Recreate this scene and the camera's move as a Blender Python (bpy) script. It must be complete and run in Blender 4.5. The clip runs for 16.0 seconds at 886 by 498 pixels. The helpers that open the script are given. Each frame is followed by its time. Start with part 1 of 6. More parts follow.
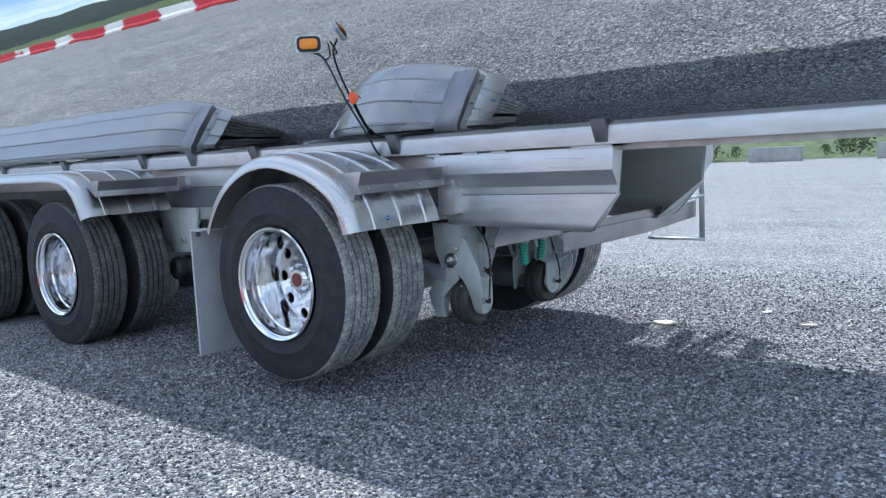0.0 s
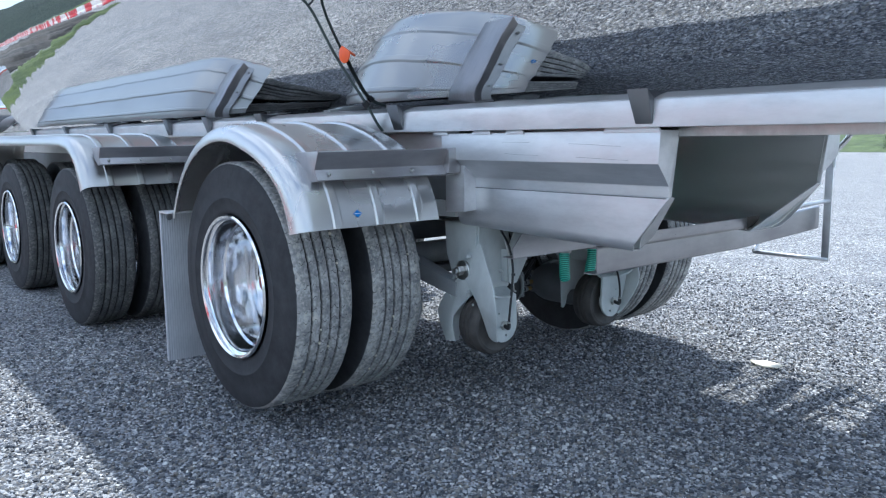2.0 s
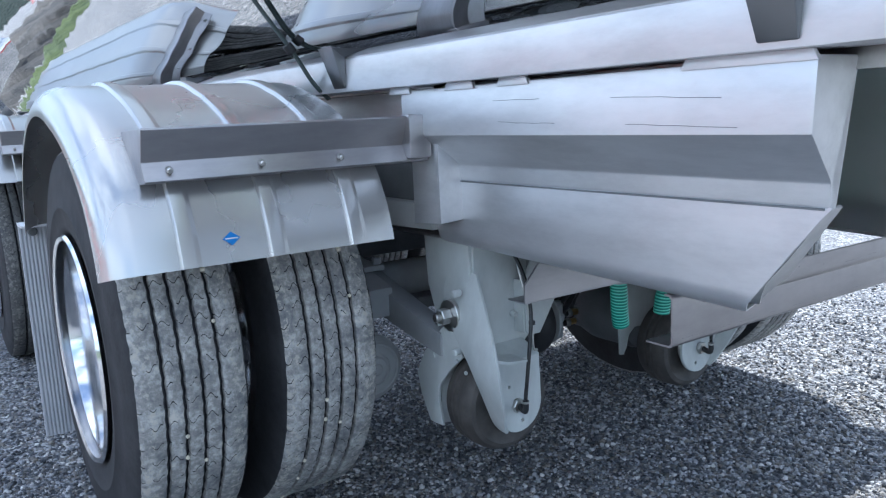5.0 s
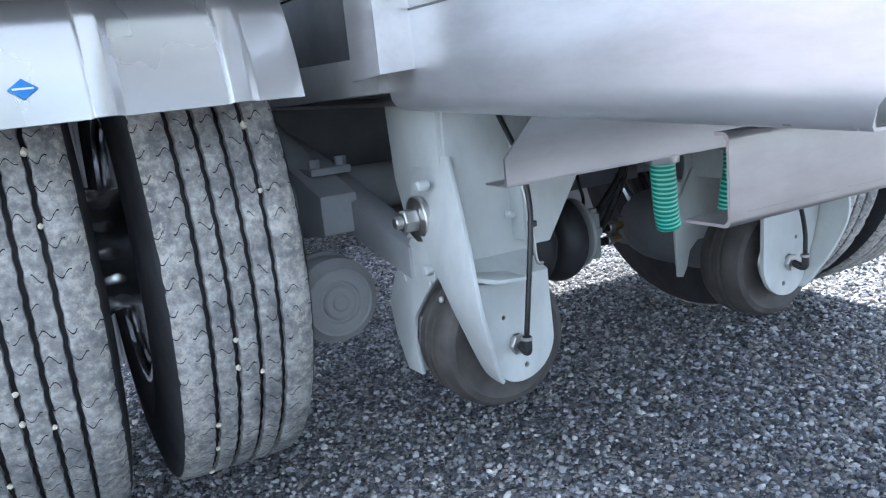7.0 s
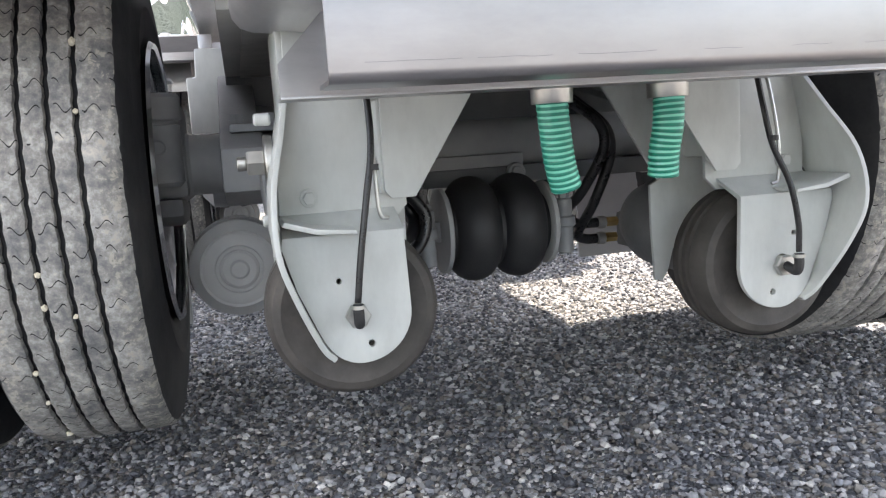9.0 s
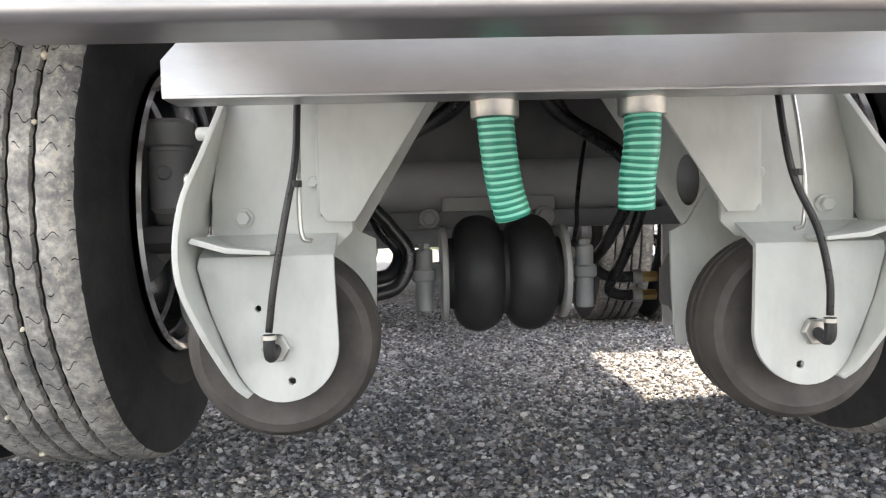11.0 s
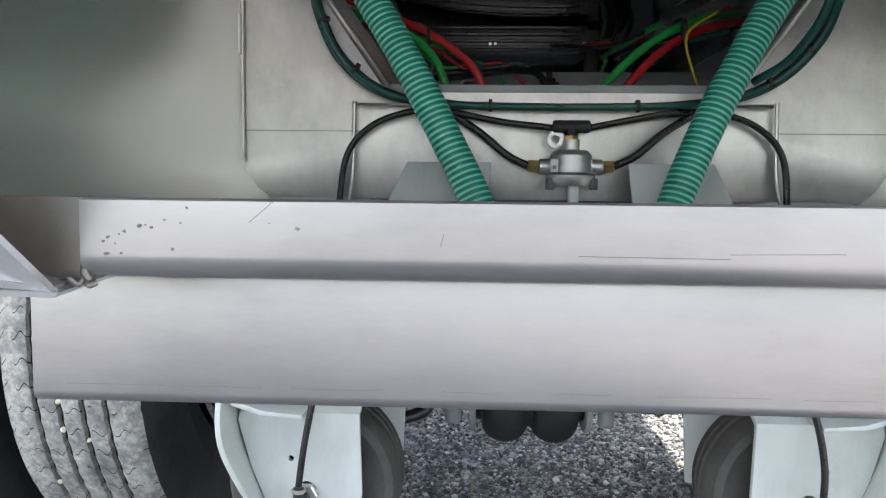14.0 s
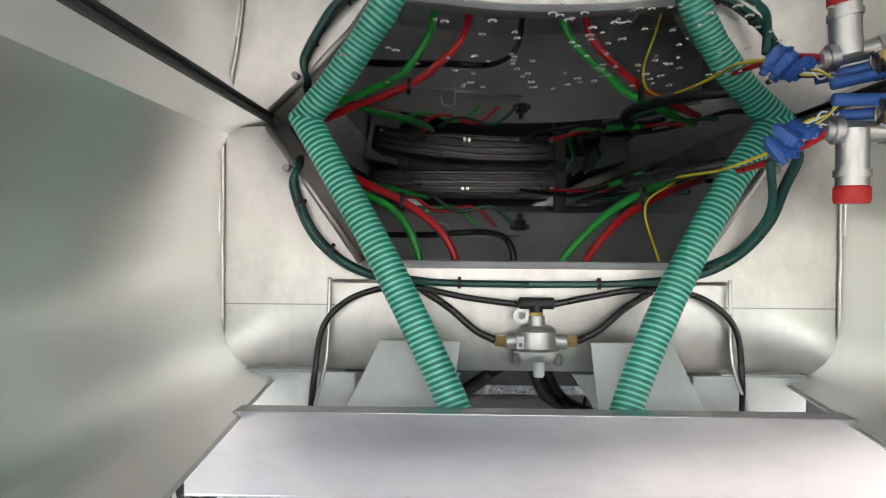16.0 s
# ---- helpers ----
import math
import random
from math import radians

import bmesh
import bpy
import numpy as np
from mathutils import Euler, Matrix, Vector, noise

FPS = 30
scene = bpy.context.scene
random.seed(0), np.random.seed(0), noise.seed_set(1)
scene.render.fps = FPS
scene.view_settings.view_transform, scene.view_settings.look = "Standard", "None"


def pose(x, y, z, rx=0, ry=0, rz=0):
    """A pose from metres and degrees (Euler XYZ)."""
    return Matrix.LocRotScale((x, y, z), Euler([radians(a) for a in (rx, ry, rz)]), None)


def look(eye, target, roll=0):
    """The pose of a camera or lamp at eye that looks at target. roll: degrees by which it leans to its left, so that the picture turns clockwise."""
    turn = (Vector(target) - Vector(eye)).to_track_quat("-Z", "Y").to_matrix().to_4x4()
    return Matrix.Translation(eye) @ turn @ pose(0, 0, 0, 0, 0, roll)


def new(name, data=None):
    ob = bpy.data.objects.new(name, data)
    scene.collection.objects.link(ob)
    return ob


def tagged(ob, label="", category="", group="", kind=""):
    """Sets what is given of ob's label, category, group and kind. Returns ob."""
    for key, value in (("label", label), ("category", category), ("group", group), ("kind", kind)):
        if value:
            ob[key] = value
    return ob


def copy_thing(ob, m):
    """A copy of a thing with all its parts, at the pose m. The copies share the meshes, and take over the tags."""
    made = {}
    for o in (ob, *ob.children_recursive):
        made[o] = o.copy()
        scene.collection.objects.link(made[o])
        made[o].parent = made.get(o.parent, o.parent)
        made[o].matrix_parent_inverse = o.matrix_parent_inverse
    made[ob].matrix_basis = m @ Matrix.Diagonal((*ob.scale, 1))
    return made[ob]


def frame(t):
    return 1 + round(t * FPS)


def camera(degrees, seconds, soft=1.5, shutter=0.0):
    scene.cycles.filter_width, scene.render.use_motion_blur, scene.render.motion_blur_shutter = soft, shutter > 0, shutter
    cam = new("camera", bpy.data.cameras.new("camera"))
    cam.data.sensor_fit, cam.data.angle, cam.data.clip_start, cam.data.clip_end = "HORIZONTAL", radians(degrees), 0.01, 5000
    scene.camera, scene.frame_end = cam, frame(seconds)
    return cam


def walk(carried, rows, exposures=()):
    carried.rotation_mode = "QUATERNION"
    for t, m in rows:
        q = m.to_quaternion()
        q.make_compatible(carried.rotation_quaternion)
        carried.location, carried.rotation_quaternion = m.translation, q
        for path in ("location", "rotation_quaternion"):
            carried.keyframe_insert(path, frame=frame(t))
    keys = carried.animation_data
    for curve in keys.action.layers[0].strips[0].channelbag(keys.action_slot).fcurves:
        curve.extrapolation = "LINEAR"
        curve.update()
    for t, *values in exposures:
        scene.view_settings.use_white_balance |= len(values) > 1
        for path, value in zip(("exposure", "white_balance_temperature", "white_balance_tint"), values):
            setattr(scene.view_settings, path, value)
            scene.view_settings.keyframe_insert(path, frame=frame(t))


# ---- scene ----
cam = camera(58.7, 16.0, soft=1.2)
PATH = [
    (0, (2.359, -3.549, 1.105), (1.091, -2.02, 0.876), -3.0),
    (0.5, (2.39, -3.26, 1.09), (1.026, -1.822, 0.828), -2.6),
    (1, (2.35, -2.977, 1.077), (0.895, -1.639, 0.769), -1.4),
    (1.5, (2.239, -2.705, 1.103), (0.789, -1.363, 0.792), -1.2),
    (2, (2.152, -2.468, 1.107), (0.628, -1.204, 0.825), -0.7),
    (2.5, (2.035, -2.268, 1.091), (0.442, -1.093, 0.808), -0.2),
    (3, (1.856, -2.065, 1.096), (0.249, -0.916, 0.783), -1.2),
    (3.2, (1.801, -1.988, 1.08), (0.184, -0.856, 0.756), -1.3),
    (5.3, (1.329, -1.432, 1.069), (-0.314, -0.346, 0.722), -3.2),
    (5.5, (1.309, -1.39, 1.066), (-0.359, -0.346, 0.708), -2.9),
    (6, (1.235, -1.263, 1.024), (-0.483, -0.321, 0.618), -2.5),
    (6.5, (1.111, -1.158, 0.949), (-0.62, -0.254, 0.517), -4.2),
    (7, (1.03, -1.031, 0.823), (-0.699, -0.124, 0.388), -6.0),
    (7.5, (1.014, -0.884, 0.687), (-0.727, -0.028, 0.201), -6.4),
    (8, (1.033, -0.757, 0.64), (-0.758, 0.033, 0.233), -5.2),
    (8.5, (1.058, -0.602, 0.614), (-0.803, 0.048, 0.276), -3.7),
    (9, (1.035, -0.49, 0.602), (-0.887, -0.009, 0.324), -3.8),
    (9.2, (0.997, -0.444, 0.591), (-0.94, -0.011, 0.338), -4.2),
    (11.3, (0.952, -0.14, 0.525), (-1.046, -0.09, 0.44), -0.9),
    (11.5, (0.966, -0.117, 0.535), (-1.031, -0.057, 0.442), -0.3),
    (12, (0.991, -0.095, 0.562), (-1.004, 0.0, 0.472), 0.2),
    (12.5, (1.015, -0.084, 0.631), (-0.98, 0.007, 0.507), 0.6),
    (13, (1.026, -0.083, 0.684), (-0.968, -0.035, 0.525), 1.1),
    (13.5, (1.023, -0.096, 0.741), (-0.969, -0.115, 0.571), 0.9),
    (14, (1.018, -0.113, 0.798), (-0.973, -0.209, 0.634), 0.6),
    (14.5, (1.015, -0.122, 0.852), (-0.978, -0.231, 0.716), 0.9),
    (15, (1.031, -0.122, 0.909), (-0.966, -0.206, 0.825), 0.8),
    (15.5, (1.053, -0.11, 0.952), (-0.945, -0.182, 0.914), 0.7),
    (16, (1.058, -0.095, 0.976), (-0.941, -0.15, 0.946), 0.4),
]
EXPOSURES = [(0.0, 0.71, 5600, 6), (3.2, 1.1, 5600, 6), (6.0, 1.34, 5700, 8), (6.5, 1.67, 5750, 8), (7.0, 2.0, 5900, 9), (7.5, 2.42, 6950, 11), (8.0, 2.4, 7200, 14), (9.0, 2.28, 7400, 14), (11.5, 2.64, 8100, 14), (12.2, 2.41, 7700, 13), (13.2, 2.32, 7000, 10), (14.0, 2.47, 6950, 10), (15.0, 3.05, 7500, 12), (16.0, 3.32, 7500, 12)]
walk(cam, [(t, look(eye, target, roll)) for t, eye, target, roll in PATH], EXPOSURES)

# ---- light ----
SUN_TO = Vector((-0.38, 0.275, 1.0)).normalized()          # towards the sun
world = bpy.data.worlds.new("sky")
scene.world = world
world.use_nodes = True
wn, wl = world.node_tree.nodes, world.node_tree.links
wn.clear()
w_out = wn.new("ShaderNodeOutputWorld")
w_bg = wn.new("ShaderNodeBackground")
w_bg.inputs["Strength"].default_value = 0.132
w_sky = wn.new("ShaderNodeTexSky")
w_sky.sky_type = "NISHITA"
w_sky.sun_disc = False
w_sky.sun_elevation = math.asin(SUN_TO.z)
w_sky.sun_rotation = math.atan2(SUN_TO.x, SUN_TO.y)
w_sky.altitude = 100
w_co = wn.new("ShaderNodeTexCoord")
w_map = wn.new("ShaderNodeMapping")
w_map.inputs["Scale"].default_value = (1.0, 1.0, 3.2)
w_noise = wn.new("ShaderNodeTexNoise")
w_noise.inputs["Scale"].default_value = 2.6
w_noise.inputs["Detail"].default_value = 7
w_noise.inputs["Roughness"].default_value = 0.6
w_ramp = wn.new("ShaderNodeValToRGB")
w_ramp.color_ramp.elements[0].position = 0.42
w_ramp.color_ramp.elements[1].position = 0.62
w_mix = wn.new("ShaderNodeMixRGB")
w_mix.inputs["Color2"].default_value = (7.0, 7.35, 7.85, 1)
wl.new(w_co.outputs["Generated"], w_map.inputs["Vector"])
wl.new(w_map.outputs["Vector"], w_noise.inputs["Vector"])
wl.new(w_noise.outputs["Fac"], w_ramp.inputs["Fac"])
wl.new(w_ramp.outputs["Color"], w_mix.inputs["Fac"])
wl.new(w_sky.outputs["Color"], w_mix.inputs["Color1"])
wl.new(w_mix.outputs["Color"], w_bg.inputs["Color"])
wl.new(w_bg.outputs["Background"], w_out.inputs["Surface"])

sun = new("sun", bpy.data.lights.new("sun", "SUN"))
sun.data.energy = 3.12
sun.data.angle = radians(0.6)
sun.data.color = (1.0, 0.95, 0.87)
sun.matrix_world = look(SUN_TO * 60, (0, 0, 0))

# ---- materials ----


def nodes_of(name):
    m = bpy.data.materials.new(name)
    m.use_nodes = True
    nt = m.node_tree
    return m, nt.nodes, nt.links, nt.nodes["Principled BSDF"]


def ramp_node(n, stops):
    r = n.new("ShaderNodeValToRGB")
    e = r.color_ramp.elements
    while len(e) < len(stops):
        e.new(0.5)
    for el, (p, c) in zip(e, stops):
        el.position = p
        el.color = (*c, 1) if len(c) == 3 else c
    return r


def noise_node(n, l, scale, detail=3, vec=None, stretch=None, rough=0.55):
    t = n.new("ShaderNodeTexNoise")
    t.inputs["Scale"].default_value = scale
    t.inputs["Detail"].default_value = detail
    t.inputs["Roughness"].default_value = rough
    co = n.new("ShaderNodeTexCoord")
    out = co.outputs["Object"]
    if stretch:
        mp = n.new("ShaderNodeMapping")
        mp.inputs["Scale"].default_value = stretch
        l.new(out, mp.inputs["Vector"])
        out = mp.outputs["Vector"]
    l.new(out, t.inputs["Vector"])
    return t


def add_bump(n, l, bsdf, source, strength, distance):
    b = n.new("ShaderNodeBump")
    b.inputs["Strength"].default_value = strength
    b.inputs["Distance"].default_value = distance
    l.new(source, b.inputs["Height"])
    if bsdf.inputs["Normal"].is_linked:
        l.new(bsdf.inputs["Normal"].links[0].from_socket, b.inputs["Normal"])
    l.new(b.outputs["Normal"], bsdf.inputs["Normal"])
    return b


def surface(name, dark, light, rough=(0.4, 0.6), metal=0.0, scale=6.0, grain=180.0, relief=0.15, depth=0.001, stretch=None, spec=0.5, coat=0.0, smear=None):
    """Two scales of variation: blotches between two colours, and fine grain in gloss and relief."""
    m, n, l, b = nodes_of(name)
    big = noise_node(n, l, scale, 5)
    col = ramp_node(n, [(0.3, dark), (0.7, light)])
    l.new(big.outputs["Fac"], col.inputs["Fac"])
    l.new(col.outputs["Color"], b.inputs["Base Color"])
    if smear:
        pull, amount = smear
        dirt = noise_node(n, l, 5.0, 8, stretch=pull, rough=0.68)
        film = ramp_node(n, [(0.36, (1 - amount,) * 3), (0.52, (1 - amount * 0.3,) * 3), (0.62, (1.0,) * 3)])
        l.new(dirt.outputs["Fac"], film.inputs["Fac"])
        mul = n.new("ShaderNodeMixRGB")
        mul.blend_type = "MULTIPLY"
        mul.inputs["Fac"].default_value = 1.0
        l.new(col.outputs["Color"], mul.inputs["Color1"])
        l.new(film.outputs["Color"], mul.inputs["Color2"])
        l.new(mul.outputs["Color"], b.inputs["Base Color"])
    fine = noise_node(n, l, grain, 3, stretch=stretch)
    mix = n.new("ShaderNodeMath")
    mix.operation = "ADD"
    l.new(big.outputs["Fac"], mix.inputs[0])
    l.new(fine.outputs["Fac"], mix.inputs[1])
    rr = n.new("ShaderNodeMapRange")
    rr.inputs["From Min"].default_value = 0.6
    rr.inputs["From Max"].default_value = 1.4
    rr.inputs["To Min"].default_value, rr.inputs["To Max"].default_value = rough
    l.new(mix.outputs[0], rr.inputs["Value"])
    l.new(rr.outputs["Result"], b.inputs["Roughness"])
    b.inputs["Metallic"].default_value = metal
    b.inputs["Specular IOR Level"].default_value = spec
    b.inputs["Coat Weight"].default_value = coat
    if relief:
        add_bump(n, l, b, fine.outputs["Fac"], relief, depth)
    return m


def mirror_steel(name, tint, rough, wave, wave_scale, stretch, streak, metal=1.0, ripple=0.0):
    """Polished sheet: nearly a mirror, gently uneven, with faint polishing marks."""
    m, n, l, b = nodes_of(name)
    b.inputs["Metallic"].default_value = metal
    b.inputs["Base Color"].default_value = (*tint, 1)
    big = noise_node(n, l, wave_scale, 2, stretch=stretch)
    add_bump(n, l, b, big.outputs["Fac"], 1.0, wave)
    if ripple:
        fine = noise_node(n, l, 3.2, 1)
        add_bump(n, l, b, fine.outputs["Fac"], 1.0, ripple)
    marks = noise_node(n, l, 60, 4, stretch=streak)
    rr = n.new("ShaderNodeMapRange")
    rr.inputs["From Min"].default_value = 0.3
    rr.inputs["From Max"].default_value = 0.75
    rr.inputs["To Min"].default_value, rr.inputs["To Max"].default_value = rough
    l.new(marks.outputs["Fac"], rr.inputs["Value"])
    l.new(rr.outputs["Result"], b.inputs["Roughness"])
    return m


def gravel_mat(name, loose):
    """Crushed grey stone. loose: the single stones; else the bed between and beyond them."""
    m, n, l, b = nodes_of(name)
    co = n.new("ShaderNodeTexCoord")
    stops = [(0.0, (0.05, 0.055, 0.065)), (0.35, (0.142, 0.15, 0.168)), (0.48, (0.205, 0.187, 0.165)), (0.54, (0.21, 0.22, 0.24)), (0.64, (0.262, 0.245, 0.218)), (0.7, (0.3, 0.312, 0.338)), (0.92, (0.46, 0.462, 0.472)), (1.0, (0.72, 0.71, 0.69))]
    col = ramp_node(n, stops)
    if loose:
        geo = n.new("ShaderNodeNewGeometry")
        l.new(geo.outputs["Random Per Island"], col.inputs["Fac"])
        grain = noise_node(n, l, 260, 4)
        add_bump(n, l, b, grain.outputs["Fac"], 0.5, 0.002)
    else:
        vor = n.new("ShaderNodeTexVoronoi")
        vor.inputs["Scale"].default_value = 84
        l.new(co.outputs["Object"], vor.inputs["Vector"])
        sep = n.new("ShaderNodeSeparateColor")
        l.new(vor.outputs["Color"], sep.inputs["Color"])
        l.new(sep.outputs[0], col.inputs["Fac"])
        inv = n.new("ShaderNodeMath")
        inv.operation = "SUBTRACT"
        inv.inputs[0].default_value = 1.0
        l.new(vor.outputs["Distance"], inv.inputs[1])
        add_bump(n, l, b, inv.outputs[0], 1.0, 0.009)
    patch = noise_node(n, l, 0.9, 8, stretch=(0.6, 1.3, 1.0), rough=0.68)
    shade = ramp_node(n, [(0.3, (0.74, 0.745, 0.77)), (0.55, (1.0, 0.985, 0.96)), (0.7, (1.16, 1.15, 1.12))])
    l.new(patch.outputs["Fac"], shade.inputs["Fac"])
    mul = n.new("ShaderNodeMixRGB")
    mul.blend_type = "MULTIPLY"
    mul.inputs["Fac"].default_value = 1.0
    l.new(col.outputs["Color"], mul.inputs["Color1"])
    l.new(shade.outputs["Color"], mul.inputs["Color2"])
    l.new(mul.outputs["Color"], b.inputs["Base Color"])
    b.inputs["Roughness"].default_value = 0.75
    b.inputs["Specular IOR Level"].default_value = 0.35
    return m


def tread_mat(name, dusty=1.0):
    """Black rubber, dusty and scuffed on the tread, with fine crooked slits across the ribs."""
    m, n, l, b = nodes_of(name)
    co = n.new("ShaderNodeTexCoord")
    sep = n.new("ShaderNodeSeparateXYZ")
    l.new(co.outputs["Object"], sep.inputs[0])

    def op(kind, a, c=None, v=0.0):
        k = n.new("ShaderNodeMath")
        k.operation = kind
        l.new(a, k.inputs[0])
        if c is None:
            k.inputs[1].default_value = v
        else:
            l.new(c, k.inputs[1])
        return k.outputs[0]
    ang = op("ARCTAN2", sep.outputs["X"], sep.outputs["Z"])
    turn = op("MULTIPLY", ang, v=11.6)
    zig = op("MULTIPLY", op("SINE", op("MULTIPLY", sep.outputs["Y"], v=250.0)), v=0.15)
    wander = noise_node(n, l, 22, 2)
    row = op("FRACT", op("ADD", op("ADD", turn, zig), op("MULTIPLY", wander.outputs["Fac"], v=0.4)))
    slit = op("LESS_THAN", row, v=0.05)
    worn = noise_node(n, l, 16, 3)
    slit = op("MULTIPLY", slit, op("GREATER_THAN", worn.outputs["Fac"], v=0.44))
    across = op("FRACT", op("ADD", op("MULTIPLY", sep.outputs["Y"], v=26.67), v=20.507))
    slit = op("MULTIPLY", slit, op("MULTIPLY", op("GREATER_THAN", across, v=0.1), op("LESS_THAN", across, v=0.74)))
    rad = op("SQRT", op("ADD", op("POWER", sep.outputs["X"], v=2.0), op("POWER", sep.outputs["Z"], v=2.0)))
    on = op("GREATER_THAN", rad, v=0.4665)
    dust_n = noise_node(n, l, 14, 8, rough=0.75)
    fine = noise_node(n, l, 120, 4)
    dust = ramp_node(n, [(p, tuple(0.03 + dusty * (v - 0.03) for v in c)) for p, c in ((0.36, (0.12, 0.121, 0.124)), (0.46, (0.21, 0.21, 0.212)), (0.52, (0.3, 0.288, 0.268)), (0.57, (0.4, 0.394, 0.384)), (0.64, (0.58, 0.55, 0.49)))])
    chips = noise_node(n, l, 75, 5, rough=0.7)
    blend = op("ADD", op("MULTIPLY", dust_n.outputs["Fac"], v=0.62), op("MULTIPLY", chips.outputs["Fac"], v=0.42))
    l.new(blend, dust.inputs["Fac"])
    wall = ramp_node(n, [(0.35, (0.023, 0.0235, 0.026)), (0.7, (0.047, 0.047, 0.05))])
    l.new(dust_n.outputs["Fac"], wall.inputs["Fac"])
    pick = n.new("ShaderNodeMixRGB")
    l.new(on, pick.inputs["Fac"])
    l.new(wall.outputs["Color"], pick.inputs["Color1"])
    l.new(dust.outputs["Color"], pick.inputs["Color2"])
    edge = op("MULTIPLY", op("GREATER_THAN", op("ABSOLUTE", sep.outputs["Y"]), v=0.078), op("GREATER_THAN", chips.outputs["Fac"], v=0.56))
    flake = n.new("ShaderNodeMixRGB")
    l.new(op("MULTIPLY", op("MULTIPLY", edge, on), v=0.75 * dusty), flake.inputs["Fac"])
    flake.inputs["Color2"].default_value = (0.47, 0.43, 0.37, 1)
    l.new(pick.outputs["Color"], flake.inputs["Color1"])
    pick = flake
    cut = n.new("ShaderNodeMixRGB")
    l.new(op("MULTIPLY", slit, on), cut.inputs["Fac"])
    cut.inputs["Color2"].default_value = (0.012, 0.012, 0.012, 1)
    l.new(pick.outputs["Color"], cut.inputs["Color1"])
    l.new(cut.outputs["Color"], b.inputs["Base Color"])
    b.inputs["Roughness"].default_value = 0.72
    b.inputs["Specular IOR Level"].default_value = 0.3
    add_bump(n, l, b, chips.outputs["Fac"], 0.3, 0.003)
    return m


def spiral_mat(name):
    """Green hose with a paler helix: the bands follow the length of the hose, kept as UV."""
    m, n, l, b = nodes_of(name)
    uv = n.new("ShaderNodeTexCoord")
    sep = n.new("ShaderNodeSeparateXYZ")
    l.new(uv.outputs["UV"], sep.inputs[0])
    turn = n.new("ShaderNodeMath")
    turn.operation = "ADD"
    l.new(sep.outputs["Y"], turn.inputs[0])
    l.new(sep.outputs["X"], turn.inputs[1])
    fr = n.new("ShaderNodeMath")
    fr.operation = "FRACT"
    l.new(turn.outputs[0], fr.inputs[0])
    col = ramp_node(n, [(0.0, (0.2, 0.72, 0.56)), (0.32, (0.17, 0.7, 0.54)), (0.44, (0.0, 0.23, 0.16)), (0.9, (0.0, 0.21, 0.145)), (1.0, (0.2, 0.72, 0.56))])
    l.new(fr.outputs[0], col.inputs["Fac"])
    l.new(col.outputs["Color"], b.inputs["Base Color"])
    b.inputs["Roughness"].default_value = 0.3
    add_bump(n, l, b, fr.outputs[0], 0.25, 0.001)
    return m


MIRROR = mirror_steel("polished_tank_steel", (0.64, 0.645, 0.65), (0.01, 0.04), 0.005, 1.1, (0.5, 1, 1), (0.6, 6, 6), ripple=0.0016)
SHEET = mirror_steel("bright_sheet", (0.52, 0.515, 0.5), (0.285, 0.34), 0.0006, 1.5, None, (0.05, 0.05, 0.05))
FENDERSTEEL = mirror_steel("fender_sheet", (0.56, 0.553, 0.542), (0.25, 0.31), 0.006, 5.0, (1.0, 0.12, 1.0), (0.05, 0.05, 0.05), 0.84)
STEEL = surface("satin_steel", (0.72, 0.72, 0.73), (0.8, 0.8, 0.81), (0.32, 0.42), 0.72, 2.2, 5, 1.0, 0.0025, stretch=(0.5, 1.5, 1.5), smear=((0.9, 3.0, 3.2), 0.15))
STEEL_Y = surface("satin_cross_steel", (0.4, 0.384, 0.392), (0.5, 0.485, 0.482), (0.29, 0.35), 0.85, 2.4, 3.5, 1.0, 0.004, stretch=(1, 1.3, 0.35), smear=((3.0, 0.5, 1.6), 0.2))
TRAYSTEEL = surface("satin_tray_steel", (0.45, 0.445, 0.455), (0.53, 0.525, 0.53), (0.29, 0.38), 0.88, 2.0, 4, 1.0, 0.003, stretch=(1, 1.3, 0.35), smear=((3.0, 0.6, 2.0), 0.18))
STEEL_IN = surface("dull_inner_steel", (0.55, 0.534, 0.51), (0.65, 0.635, 0.61), (0.34, 0.46), 1.0, 3.5, 20, 0.0, smear=((2.0, 1.6, 1.2), 0.28))
SKIN = mirror_steel("inner_sheet_steel", (0.86, 0.865, 0.845), (0.29, 0.35), 0.03, 2.4, (0.45, 1, 1.5), (0.05, 0.3, 0.3), 0.88)
SEAT = surface("dark_seat_steel", (0.2, 0.205, 0.215), (0.28, 0.285, 0.295), (0.3, 0.42), 0.9, 2.0, 90, 0.02, 0.0005)
CHROME = mirror_steel("polished_aluminium", (0.8, 0.8, 0.81), (0.1, 0.17), 0.00003, 6, None, (1, 1, 1))
PAINT = surface("pale_grey_paint", (0.55, 0.575, 0.56), (0.64, 0.66, 0.64), (0.32, 0.5), 0.0, 5, 140, 0.06, 0.001, smear=((2.5, 2.5, 1.2), 0.14))
DARKPAINT = surface("dark_grey_paint", (0.11, 0.116, 0.122), (0.2, 0.205, 0.21), (0.45, 0.7), 0.0, 7, 120, 0.2, 0.001)
STAIN = surface("stained_steel", (0.2, 0.18, 0.165), (0.34, 0.31, 0.29), (0.35, 0.55), 0.8, 14, 90, 0.1, 0.0006)
